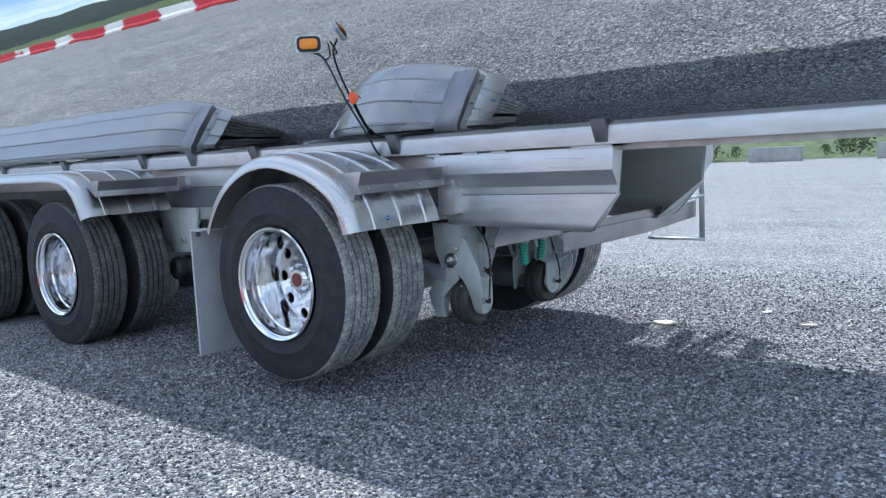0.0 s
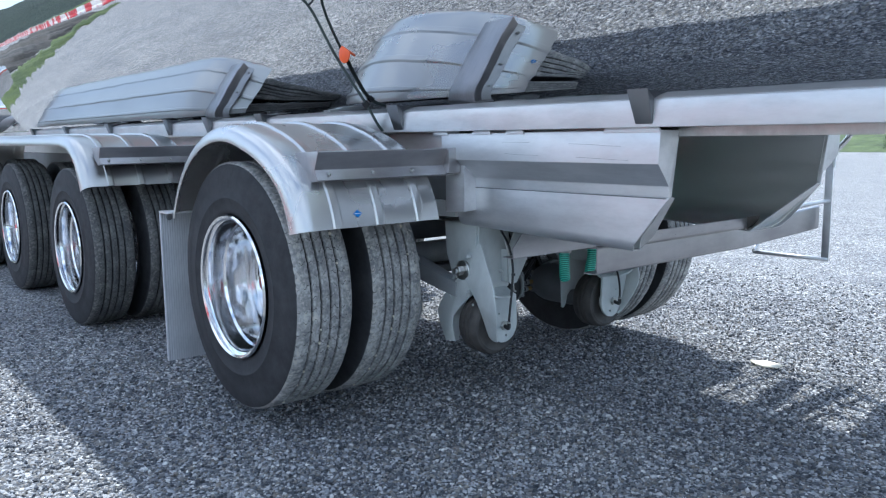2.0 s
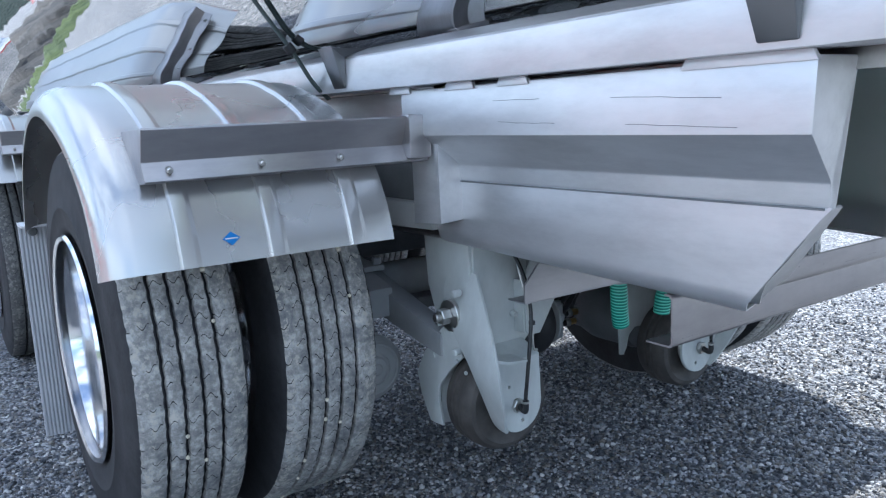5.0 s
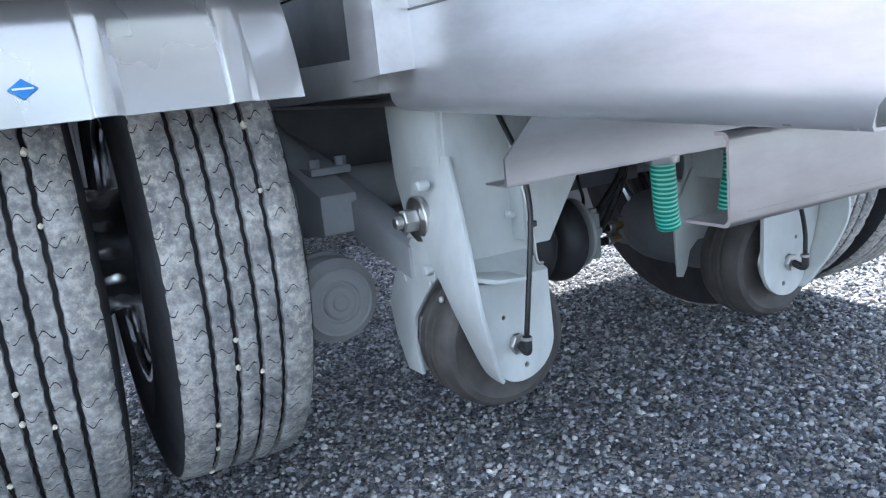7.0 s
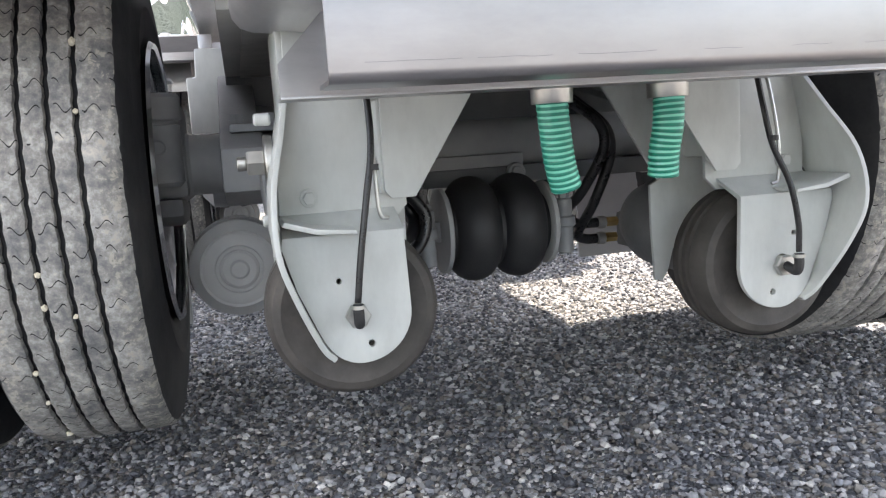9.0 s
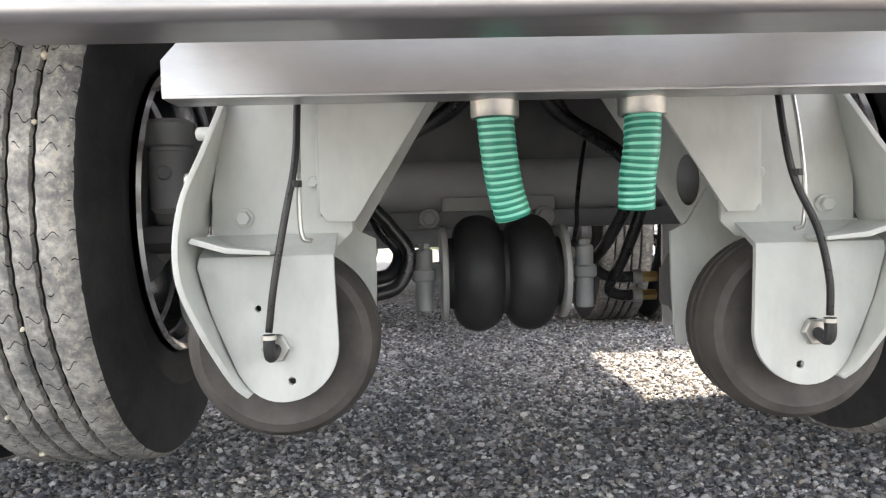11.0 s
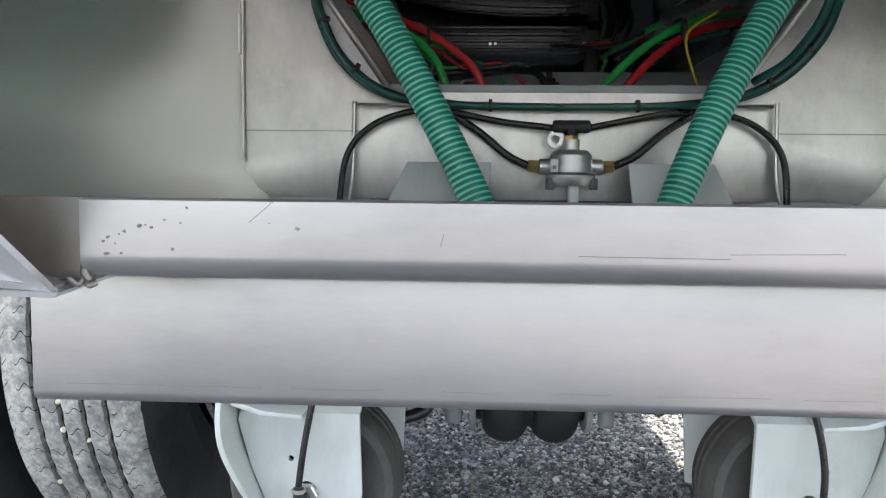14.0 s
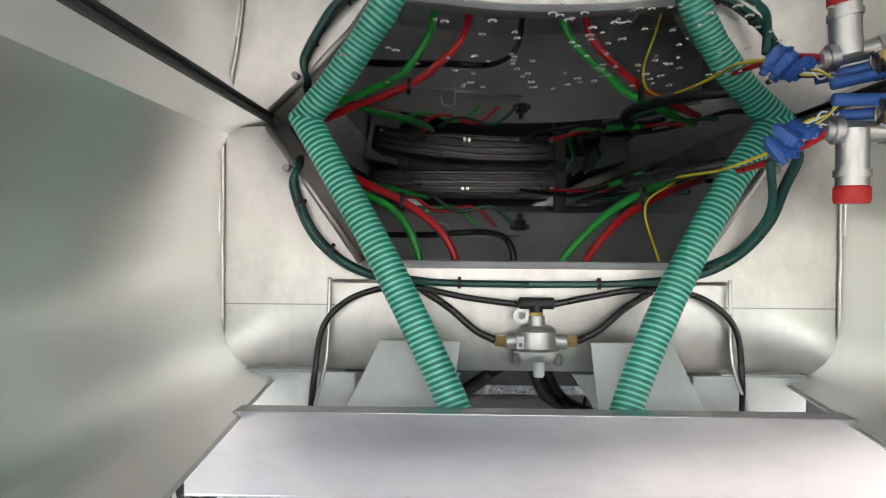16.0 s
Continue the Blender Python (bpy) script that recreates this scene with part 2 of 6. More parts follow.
LUGPAINT = surface("light_grey_enamel", (0.33, 0.335, 0.33), (0.43, 0.43, 0.42), (0.4, 0.6), 0.0, 9, 120, 0.1, 0.001)
GREYPAINT = surface("primer_grey_paint", (0.27, 0.278, 0.282), (0.39, 0.395, 0.395), (0.45, 0.65), 0.0, 7, 120, 0.15, 0.001)
RUBBER = surface("black_rubber", (0.018, 0.018, 0.02), (0.035, 0.035, 0.037), (0.45, 0.65), 0.0, 12, 200, 0.2, 0.001)
ROLLRUB = surface("worn_grey_rubber", (0.04, 0.036, 0.034), (0.095, 0.086, 0.078), (0.6, 0.8), 0.0, 18, 200, 0.3, 0.001)
HOSEBLK = surface("black_hose", (0.01, 0.01, 0.012), (0.022, 0.022, 0.024), (0.22, 0.4), 0.0, 30, 300, 0.05, 0.0005)
FLAPMAT = surface("pale_rubber", (0.4, 0.4, 0.42), (0.5, 0.5, 0.52), (0.5, 0.7), 0.0, 6, 160, 0.1, 0.001)
BRASS = surface("brass", (0.55, 0.38, 0.14), (0.72, 0.52, 0.24), (0.25, 0.4), 1.0, 40, 300, 0.05, 0.0005)
ZINC = surface("zinc_plate", (0.5, 0.5, 0.48), (0.66, 0.65, 0.62), (0.3, 0.45), 1.0, 30, 200, 0.1, 0.0005)
CASTALU = surface("cast_aluminium", (0.5, 0.5, 0.49), (0.66, 0.66, 0.65), (0.35, 0.55), 1.0, 30, 240, 0.25, 0.001)
GREENT = surface("green_tube", (0.01, 0.32, 0.05), (0.02, 0.42, 0.08), (0.25, 0.35), 0.0, 20, 200, 0.03, 0.0005)
REDT = surface("red_tube", (0.45, 0.01, 0.02), (0.58, 0.02, 0.03), (0.25, 0.35), 0.0, 20, 200, 0.03, 0.0005)
DGREEN = surface("dark_green_cable", (0.005, 0.06, 0.05), (0.01, 0.1, 0.08), (0.3, 0.45), 0.0, 20, 200, 0.03, 0.0005)
BLUE = surface("blue_plastic", (0.02, 0.1, 0.36), (0.035, 0.14, 0.46), (0.3, 0.45), 0.0, 20, 200, 0.05, 0.0005)
YELLOW = surface("yellow_wire", (0.6, 0.5, 0.03), (0.7, 0.6, 0.06), (0.35, 0.5), 0.0, 20, 200, 0.03, 0.0005)
WHITE = surface("white_plastic", (0.7, 0.7, 0.7), (0.8, 0.8, 0.8), (0.35, 0.5), 0.0, 20, 200, 0.03, 0.0005)
REDCAP = surface("red_cap", (0.55, 0.015, 0.02), (0.7, 0.03, 0.03), (0.35, 0.5), 0.0, 20, 200, 0.03, 0.0005)
AMBER = surface("amber_lens", (0.85, 0.22, 0.01), (0.95, 0.32, 0.02), (0.1, 0.2), 0.0, 20, 200, 0.03, 0.0005)
# For the added disc that stands in for the amber lamp's mirror image.
ORANGE = surface("orange_lamp_reflection", (0.85, 0.1, 0.02), (0.95, 0.14, 0.03), (0.3, 0.4), 0.0, 20, 200, 0.03, 0.0005)
ARMRUB = surface("grey_green_rubber", (0.045, 0.06, 0.056), (0.075, 0.095, 0.09), (0.35, 0.5), 0.0, 20, 200, 0.05, 0.0005)
HUBRED = surface("red_hub_cap", (0.16, 0.03, 0.03), (0.24, 0.05, 0.05), (0.4, 0.6), 0.0, 20, 200, 0.1, 0.0005)
BLUESTICK = surface("blue_sticker", (0.01, 0.17, 0.5), (0.02, 0.22, 0.6), (0.3, 0.4), 0.0, 20, 200, 0.0)
TREAD = tread_mat("tyre_rubber")
# Same tyre rubber, darkened: the shade over the forward axles is put into its colour.
TREAD_SHADED = tread_mat("shaded_tyre_rubber", 0.3)
SPIRAL = spiral_mat("spiral_hose")
STONES = gravel_mat("gravel_stones", True)
BED = gravel_mat("gravel_bed", False)
CONCRETE = surface("concrete", (0.3, 0.3, 0.29), (0.44, 0.43, 0.41), (0.8, 0.95), 0.0, 2, 40, 0.4, 0.004)
GRASS = surface("meadow_grass", (0.035, 0.058, 0.019), (0.11, 0.148, 0.047), (0.8, 0.95), 0.0, 1.1, 9, 1.0, 0.1)
# Lifted and bluer than spruce: the distance haze is mixed into this colour.
FOREST = surface("hazy_spruce_forest", (0.018, 0.031, 0.026), (0.038, 0.056, 0.045), (0.9, 1.0), 0.0, 0.05, 0.4, 1.0, 3.0)
ROCK = surface("dark_rock", (0.03, 0.03, 0.03), (0.13, 0.12, 0.11), (0.7, 0.9), 0.0, 1.2, 12, 1.0, 0.05)
LEAF = surface("bush_leaves", (0.03, 0.06, 0.015), (0.08, 0.14, 0.03), (0.6, 0.8), 0.0, 3, 60, 0.2, 0.01)
REDPAINT = surface("red_barrier_paint", (0.4, 0.02, 0.03), (0.5, 0.03, 0.04), (0.5, 0.7), 0.0, 3, 60, 0.1, 0.002)
WHITEPAINT = surface("white_barrier_paint", (0.62, 0.62, 0.6), (0.75, 0.75, 0.73), (0.5, 0.7), 0.0, 3, 60, 0.1, 0.002)
CARD = surface("pale_scrap", (0.6, 0.54, 0.42), (0.75, 0.7, 0.58), (0.7, 0.9), 0.0, 20, 120, 0.2, 0.002)

# ---- mesh helpers ----


def link_mesh(name, bm, material, parent=None, label="", smooth=35.0, m=None):
    if smooth:
        for f in bm.faces:
            f.smooth = True
        lim = radians(smooth)
        for e in bm.edges:
            e.smooth = len(e.link_faces) == 2 and e.calc_face_angle(4.0) < lim
    me = bpy.data.meshes.new(name)
    bm.to_mesh(me)
    bm.free()
    me.materials.append(material)
    ob = new(name, me)
    if parent:
        ob.parent = parent
    if m is not None:
        ob.matrix_basis = m
    if label:
        tagged(ob, label)
    return ob


def part(name, bm, material, parent, label="", smooth=35.0, m=None):
    return link_mesh(name, bm, material, parent, label, smooth, m)


def flip(bm, side):
    """Mirrors the mesh to the other side of the trailer when side is +1 (it is modelled on the -y side)."""
    if side > 0:
        bmesh.ops.scale(bm, vec=(1, -1, 1), verts=bm.verts)
        bmesh.ops.reverse_faces(bm, faces=bm.faces)
    return bm


def bevel(bm, width, seg=2, angle=30):
    es = [e for e in bm.edges if len(e.link_faces) == 2 and e.calc_face_angle(0) > radians(angle)]
    if es and width:
        bmesh.ops.bevel(bm, geom=es, offset=width, segments=seg, affect="EDGES", profile=0.6)
    return bm


def box(lo, hi, bev=0.002, bm=None):
    own = bmesh.new()
    lo, hi = Vector(lo), Vector(hi)
    bmesh.ops.create_cube(own, size=1.0)
    bmesh.ops.scale(own, vec=hi - lo, verts=own.verts)
    bmesh.ops.translate(own, vec=(lo + hi) / 2, verts=own.verts)
    bevel(own, bev, 2)
    return join(bm, own)


def join(bm, own):
    if bm is None:
        return own
    me = bpy.data.meshes.new("tmp")
    own.to_mesh(me)
    own.free()
    bm.from_mesh(me)
    bpy.data.meshes.remove(me)
    return bm


def prism(outline, axis, a, b, bev=0.0, holes=(), bm=None, seg=2):
    """A plate: an outline (and round or other holes) in the plane across axis, reaching from a to b along it.
    Outline pairs are (y, z) for x, (x, z) for y, (x, y) for z."""
    own = bmesh.new()

    def put(u, v, w):
        return {"x": (w, u, v), "y": (u, w, v), "z": (u, v, w)}[axis]
    edges = []
    for loop in (outline, *holes):
        vs = [own.verts.new(put(u, v, a)) for u, v in loop]
        edges += [own.edges.new((vs[i], vs[(i + 1) % len(vs)])) for i in range(len(vs))]
    if holes:
        bmesh.ops.triangle_fill(own, edges=edges, use_beauty=True, use_dissolve=False)
    else:
        own.faces.new(own.verts[:])
    ext = bmesh.ops.extrude_face_region(own, geom=own.faces[:])
    shift = {"x": (b - a, 0, 0), "y": (0, b - a, 0), "z": (0, 0, b - a)}[axis]
    bmesh.ops.translate(own, vec=shift, verts=[g for g in ext["geom"] if isinstance(g, bmesh.types.BMVert)])
    bmesh.ops.recalc_face_normals(own, faces=own.faces)
    bevel(own, bev, seg)
    return join(bm, own)


def ring(cu, cv, r, k=24):
    return [(cu + r * math.cos(2 * math.pi * i / k), cv + r * math.sin(2 * math.pi * i / k)) for i in range(k)]


def frame_to(p, q):
    d = Vector(q) - Vector(p)
    return Matrix.Translation(p) @ d.to_track_quat("Z", "Y").to_matrix().to_4x4(), d.length


def lathe(profile, p, q, seg=32, bm=None):
    """Turns (radius, distance) pairs round the line from p towards q."""
    own = bmesh.new()
    m, _ = frame_to(p, q)
    rows = []
    for r, d in profile:
        if r < 1e-6:
            rows.append([own.verts.new(m @ Vector((0, 0, d)))])
        else:
            rows.append([own.verts.new(m @ Vector((r * math.cos(2 * math.pi * i / seg), r * math.sin(2 * math.pi * i / seg), d))) for i in range(seg)])
    for a, b in zip(rows, rows[1:]):
        for i in range(seg):
            j = (i + 1) % seg
            if len(a) == 1 and len(b) > 1:
                own.faces.new((a[0], b[j], b[i]))
            elif len(b) == 1 and len(a) > 1:
                own.faces.new((a[i], a[j], b[0]))
            elif len(a) > 1:
                own.faces.new((a[i], a[j], b[j], b[i]))
    bmesh.ops.recalc_face_normals(own, faces=own.faces)
    return join(bm, own)


def rod(p, q, r, seg=16, bev=0.0, bm=None):
    n = (Vector(q) - Vector(p)).length
    b = min(bev, r * 0.6)
    prof = [(0, 0), (r - b, 0), (r, b), (r, n - b), (r - b, n), (0, n)] if b else [(0, 0), (r, 0), (r, n), (0, n)]
    return lathe(prof, p, q, seg, bm)


def nut(p, q, r, bm=None):
    return rod(p, q, r, 6, r * 0.12, bm)


def smooth_path(pts, per=8):
    pts = [Vector(p) for p in pts]
    if len(pts) < 3:
        return pts
    out = []
    ext = [2 * pts[0] - pts[1], *pts, 2 * pts[-1] - pts[-2]]
    for i in range(1, len(ext) - 2):
        a, b, c, d = ext[i - 1:i + 3]
        for k in range(per):
            t = k / per
            out.append(0.5 * ((2 * b) + (c - a) * t + (2 * a - 5 * b + 4 * c - d) * t * t + (3 * b - a - 3 * c + d) * t ** 3))
    out.append(pts[-1])
    return out


def tube(pts, r, seg=10, per=8, bm=None, pitch=None, wave=0.0):
    """A hose or cable through the points. pitch: metres per turn of its helix, kept in the UVs; wave: how far it corrugates."""
    own = bmesh.new()
    path = smooth_path(pts, per)
    if pitch:
        fine, total = [], 0
        for a, b in zip(path, path[1:]):
            k = max(1, round((b - a).length / (pitch / 4)))
            fine += [a.lerp(b, i / k) for i in range(k)]
        path = fine + [path[-1]]
    uvl = own.loops.layers.uv.new("UVMap")
    up = Vector((0, 0, 1))
    rings, at = [], []
    length = 0.0
    last = None
    normal = None
    for i, p in enumerate(path):
        tan = (path[min(i + 1, len(path) - 1)] - path[max(i - 1, 0)]).normalized()
        if normal is None:
            normal = tan.orthogonal().normalized()
        normal = (normal - tan * normal.dot(tan)).normalized()
        side = tan.cross(normal)
        if last is not None:
            length += (p - last).length
        last = p
        rr = r + (wave * math.cos(2 * math.pi * length / pitch) if pitch else 0)
        rings.append([own.verts.new(p + rr * (math.cos(2 * math.pi * k / seg) * normal + math.sin(2 * math.pi * k / seg) * side)) for k in range(seg)])
        at.append(length / (pitch or 1.0))
    for i in range(len(rings) - 1):
        for k in range(seg):
            j = (k + 1) % seg
            f = own.faces.new((rings[i][k], rings[i][j], rings[i + 1][j], rings[i + 1][k]))
            for lo, (u, v) in zip(f.loops, ((k / seg, at[i]), ((k + 1) / seg, at[i]), ((k + 1) / seg, at[i + 1]), (k / seg, at[i + 1]))):
                lo[uvl].uv = (u, v)
    own.faces.new(rings[0][::-1])
    own.faces.new(rings[-1])
    return join(bm, own)

# ---- ground and distance ----


def ground_sheet():
    bm = bmesh.new()
    bmesh.ops.create_grid(bm, x_segments=40, y_segments=40, size=600)
    return tagged(link_mesh("ground", bm, BED, smooth=0), "grey crushed gravel yard, level and dry", "ground", kind="structure")


ground_sheet()


def stones(name, n, x0, x1, y0, y1, size, seed, clear=None, fade=3.0):
    """Loose crushed stones, joined: nobody could count them. Round the clear rectangle they thin out over the fade distance."""
    rng = np.random.default_rng(seed)
    g = (1 + 5 ** 0.5) / 2
    base = np.array([(-1, g, 0), (1, g, 0), (-1, -g, 0), (1, -g, 0), (0, -1, g), (0, 1, g), (0, -1, -g), (0, 1, -g), (g, 0, -1), (g, 0, 1), (-g, 0, -1), (-g, 0, 1)]) / 1.9
    tri = np.array([(0, 11, 5), (0, 5, 1), (0, 1, 7), (0, 7, 10), (0, 10, 11), (1, 5, 9), (5, 11, 4), (11, 10, 2), (10, 7, 6), (7, 1, 8), (3, 9, 4), (3, 4, 2), (3, 2, 6), (3, 6, 8), (3, 8, 9), (4, 9, 5), (2, 4, 11), (6, 2, 10), (8, 6, 7), (9, 8, 1)])
    if clear:
        base = np.array([(1, 0, 0), (-1, 0, 0), (0, 1, 0), (0, -1, 0), (0, 0, 1), (0, 0, -1)]) * 1.12
        tri = np.array([(0, 2, 4), (2, 1, 4), (1, 3, 4), (3, 0, 4), (2, 0, 5), (1, 2, 5), (3, 1, 5), (0, 3, 5)])
    k = len(base)
    r = size * np.clip(rng.lognormal(0, 0.32, n), 0.45, 1.75)
    v = base[None] * rng.uniform(0.72, 1.2, (n, k, 1)) * rng.uniform(0.65, 1.35, (n, 1, 3))
    q = rng.normal(size=(n, 4))
    q /= np.linalg.norm(q, axis=1, keepdims=True)
    w, x, y, z = q.T
    rot = np.stack([np.stack([1 - 2 * (y * y + z * z), 2 * (x * y - z * w), 2 * (x * z + y * w)], 1), np.stack([2 * (x * y + z * w), 1 - 2 * (x * x + z * z), 2 * (y * z - x * w)], 1), np.stack([2 * (x * z - y * w), 2 * (y * z + x * w), 1 - 2 * (x * x + y * y)], 1)], 1)
    v = np.einsum("nij,nkj->nki", rot, v) * r[:, None, None]
    v[:, :, 2] *= 0.75
    pos = np.stack([rng.uniform(x0, x1, n), rng.uniform(y0, y1, n), rng.uniform(-0.3, 0.85, n) * r], 1)
    v += pos[:, None]
    if clear:
        gap = np.maximum(np.maximum(clear[0] - pos[:, 0], pos[:, 0] - clear[1]), np.maximum(clear[2] - pos[:, 1], pos[:, 1] - clear[3]))
        keep = (gap > 0) & (rng.uniform(0, 1, n) < (1.0 - gap / fade) ** 1.3)
        v, n = v[keep], int(keep.sum())
    f = tri[None] + (np.arange(n) * k)[:, None, None]
    me = bpy.data.meshes.new(name)
    me.from_pydata(v.reshape(-1, 3), [], f.reshape(-1, 3))
    me.materials.append(STONES)
    ob = new(name, me)
    return tagged(ob, "loose grey crushed stones of mixed sizes", "gravel", kind="stuff")


stones("gravel", 80000, -1.45, 0.85, -1.4, 1.15, 0.0051, 3)
stones("gravel", 330000, -4.2, 3.6, -4.2, 3.9, 0.0058, 5, (-1.43, 0.83, -1.38, 1.13), 2.8)


def scrap(x, y, sx, sy, turn, seed):
    rnd = random.Random(seed)
    pts = [(sx * math.cos(a) * rnd.uniform(0.75, 1.1), sy * math.sin(a) * rnd.uniform(0.75, 1.1)) for a in [i * math.pi / 5 for i in range(10)]]
    bm = prism(pts, "z", 0.0, 0.008, 0.002)
    ob = link_mesh("scrap", bm, CARD, m=pose(x, y, 0.012, 4, -3, turn))
    return tagged(ob, "pale flat scrap lying on the gravel", "litter")


scrap(0.33, 1.037, 0.09, 0.042, -12, 1)
scrap(0.77, 1.59, 0.04, 0.02, 60, 2)
scrap(1.1, 1.32, 0.045, 0.018, 10, 3)


def meadow():
    bm = bmesh.new()
    rnd = random.Random(8)
    nx, ny = 60, 14
    rows = []
    for j in range(ny):
        rows.append([bm.verts.new((-160 + 320 * i / (nx - 1), 42 + 0.6 * math.sin(i * 0.7) + j * 9.0, (0.05 if j == 0 else 0.9 + 0.5 * math.sin(i * 0.5 + j)) * (0.0 if j == 0 else 1) - (0.1 if j == 0 else 0) + rnd.uniform(0, 0.3) * (j > 0))) for i in range(nx)])
    for a, b in zip(rows, rows[1:]):
        for i in range(nx - 1):
            bm.faces.new((a[i], a[i + 1], b[i + 1], b[i]))
    return tagged(link_mesh("meadow", bm, GRASS, smooth=80), "green weedy bank behind the yard", "grass bank", kind="structure")


meadow()


def bank(name, label, mat, a, b, rows, n, seed, rough):
    """A strip of ground from a to b; rows give how far out and how high it goes."""
    bm = bmesh.new()
    rnd = random.Random(seed)
    a, b = Vector(a), Vector(b)
    out = Vector((-(b - a).y, (b - a).x)).normalized()
    grid = []
    for d, h in rows:
        line = []
        for i in range(n):
            p = a.lerp(b, i / (n - 1)) + out * (d + rnd.uniform(-rough, rough))
            line.append(bm.verts.new((p.x, p.y, h * rnd.uniform(0.7, 1.3) if h > 0 else h)))
        grid.append(line)
    for p, q in zip(grid, grid[1:]):
        for i in range(n - 1):
            bm.faces.new((p[i], p[i + 1], q[i + 1], q[i]))
    return tagged(link_mesh(name, bm, mat, smooth=80), label, name.replace("_", " "), kind="structure")


bank("grass_bank", "low green grass bank behind the barrier", GRASS, (60, -7.8), (-180, -36.1), ((0, -0.05), (1.5, 0.3), (5, 0.5), (12, 0.6), (40, 1.2), (120, 3.0)), 144, 18, 0.3)
bank("grass_verge", "green grass verge at the yard's end", GRASS, (-33, -12.5), (-10.0, 0.5), ((0.4, -0.05), (0.7, 0.15), (1.0, 0.22), (1.3, 0.15), (1.6, -0.1)), 50, 28, 0.15)
bank("rock_bank", "dark broken rock heap beside the verge", ROCK, (-34.5, -12.6), (-10.6, 2.5), ((0.6, -0.1), (1.2, 0.35), (2.0, 0.6), (3.2, 0.85), (5, 0.7), (8, 0.4), (10, -0.1)), 60, 38, 0.4)


def hills():
    """Wooded hills all round the horizon."""
    bm = bmesh.new()
    n = 160
    rows = [[], [], []]
    for i in range(n):
        a = 2 * math.pi * i / n
        h = 26 + 14 * noise.noise((math.cos(a) * 2.2, math.sin(a) * 2.2, 0.3)) + 5 * noise.noise((math.cos(a) * 11, math.sin(a) * 11, 2))
        h *= 1.0 + 1.1 * max(0.0, math.cos(a - radians(200))) ** 2
        h *= 1.0 + 1.5 * math.exp(-((a - radians(174)) / radians(13)) ** 2)
        for j, (d, k) in enumerate(((330, 0.0), (400, 0.55), (500, 1.0))):
            rows[j].append(bm.verts.new((d * math.cos(a), d * math.sin(a), -1 + h * k + (2.0 * noise.noise((i * 0.9, j, 4)) if j else 0))))
    for a, b in zip(rows, rows[1:]):
        for i in range(n):
            k = (i + 1) % n
            bm.faces.new((a[i], a[k], b[k], b[i]))
    return tagged(link_mesh("hills", bm, FOREST, smooth=80), "dark wooded hills along the horizon", "hills", kind="structure")


hills()


def barrier():
    """Red and white barrier blocks in a row along the yard's edge."""
    block = {}
    x = -132.0
    for i in range(56):
        half = 1.45 if i % 2 == 0 else 0.9
        x += half + 0.01
        m = pose(x, -11.0 + 0.118 * x, 0, 0, 0, 6.7)
        if i < 2:
            prof = [(-0.4, 0), (0.4, 0), (0.38, 0.3), (0.2, 0.5), (0.18, 1.3), (-0.18, 1.3), (-0.2, 0.5), (-0.38, 0.3)]
            ob = link_mesh("barrier_block", prism(prof, "x", -half, half, 0.02), WHITEPAINT if i else REDPAINT, m=m)
            tagged(ob, ("white" if i else "red") + " moulded road barrier block in a row", "barrier", group="barrier blocks along the yard")
            block[i] = ob
        else:
            copy_thing(block[i % 2], m)
        x += half + 0.01


barrier()


def concrete_block(x, y, turn):
    bm = prism([(-0.4, 0), (0.4, 0), (0.4, 0.78), (0.12, 0.78), (0.1, 0.72), (-0.1, 0.72), (-0.12, 0.78), (-0.4, 0.78)], "x", -1.3, 1.3, 0.03)
    ob = link_mesh("concrete_block", bm, CONCRETE, m=pose(x, y, 0, 0, 0, turn))
    return tagged(ob, "grey cast concrete block at the yard's edge", "concrete block", group="concrete blocks by the bank")


for bx, by, bt in ((-10.7, 40.2, 4), (-4.4, 39.6, 3), (-19.5, 42.0, 30)):
    concrete_block(bx, by, bt)



BUSHES = ((-7.1, 42.3, 1.2), (-7.9, 42.5, 0.9), (-8.8, 42.6, 0.6), (-13.6, 42.6, 0.7), (-15.0, 43.0, 0.9))


def bush(x, y, z, size, seed):
    """A low bush: a few stems and many small leaves with gaps between."""
    rnd = random.Random(seed)
    ob = tagged(new("bush"), "low green leafy bush on the bank", "bush", group="bushes along the bank")
    ob.location = (x, y, z)
    stems = None
    for k in range(5):
        a = rnd.uniform(0, 6.28)
        stems = tube([(0, 0, 0), (0.2 * size * math.cos(a), 0.2 * size * math.sin(a), 0.4 * size), (0.45 * size * math.cos(a), 0.45 * size * math.sin(a), 0.8 * size)], 0.015 * size, 5, bm=stems)
    part("stem", stems, ROCK, ob)
    leaves = bmesh.new()
    for k in range(420):
        a, h = rnd.uniform(0, 6.28), rnd.random() ** 0.7
        r = size * 0.75 * rnd.random() ** 0.5 * (1.15 - 0.8 * h) * (1 + 0.35 * math.sin(3 * a + seed))
        c = Vector((r * math.cos(a), r * math.sin(a), size * (0.08 + 0.95 * h)))
        u = Vector((rnd.gauss(0, 1), rnd.gauss(0, 1), rnd.gauss(0, 0.6))).normalized() * size * 0.07
        w = u.cross(Vector((rnd.gauss(0, 1), rnd.gauss(0, 1), rnd.gauss(0, 1)))).normalized() * size * 0.035
        leaves.faces.new([leaves.verts.new(p) for p in (c - u, c + w, c + u, c - w)])
    part("foliage", leaves, LEAF, ob, smooth=0)


for k, (bx, by, bs) in enumerate(BUSHES):
    bush(bx, by, 0.15, bs, 40 + k)

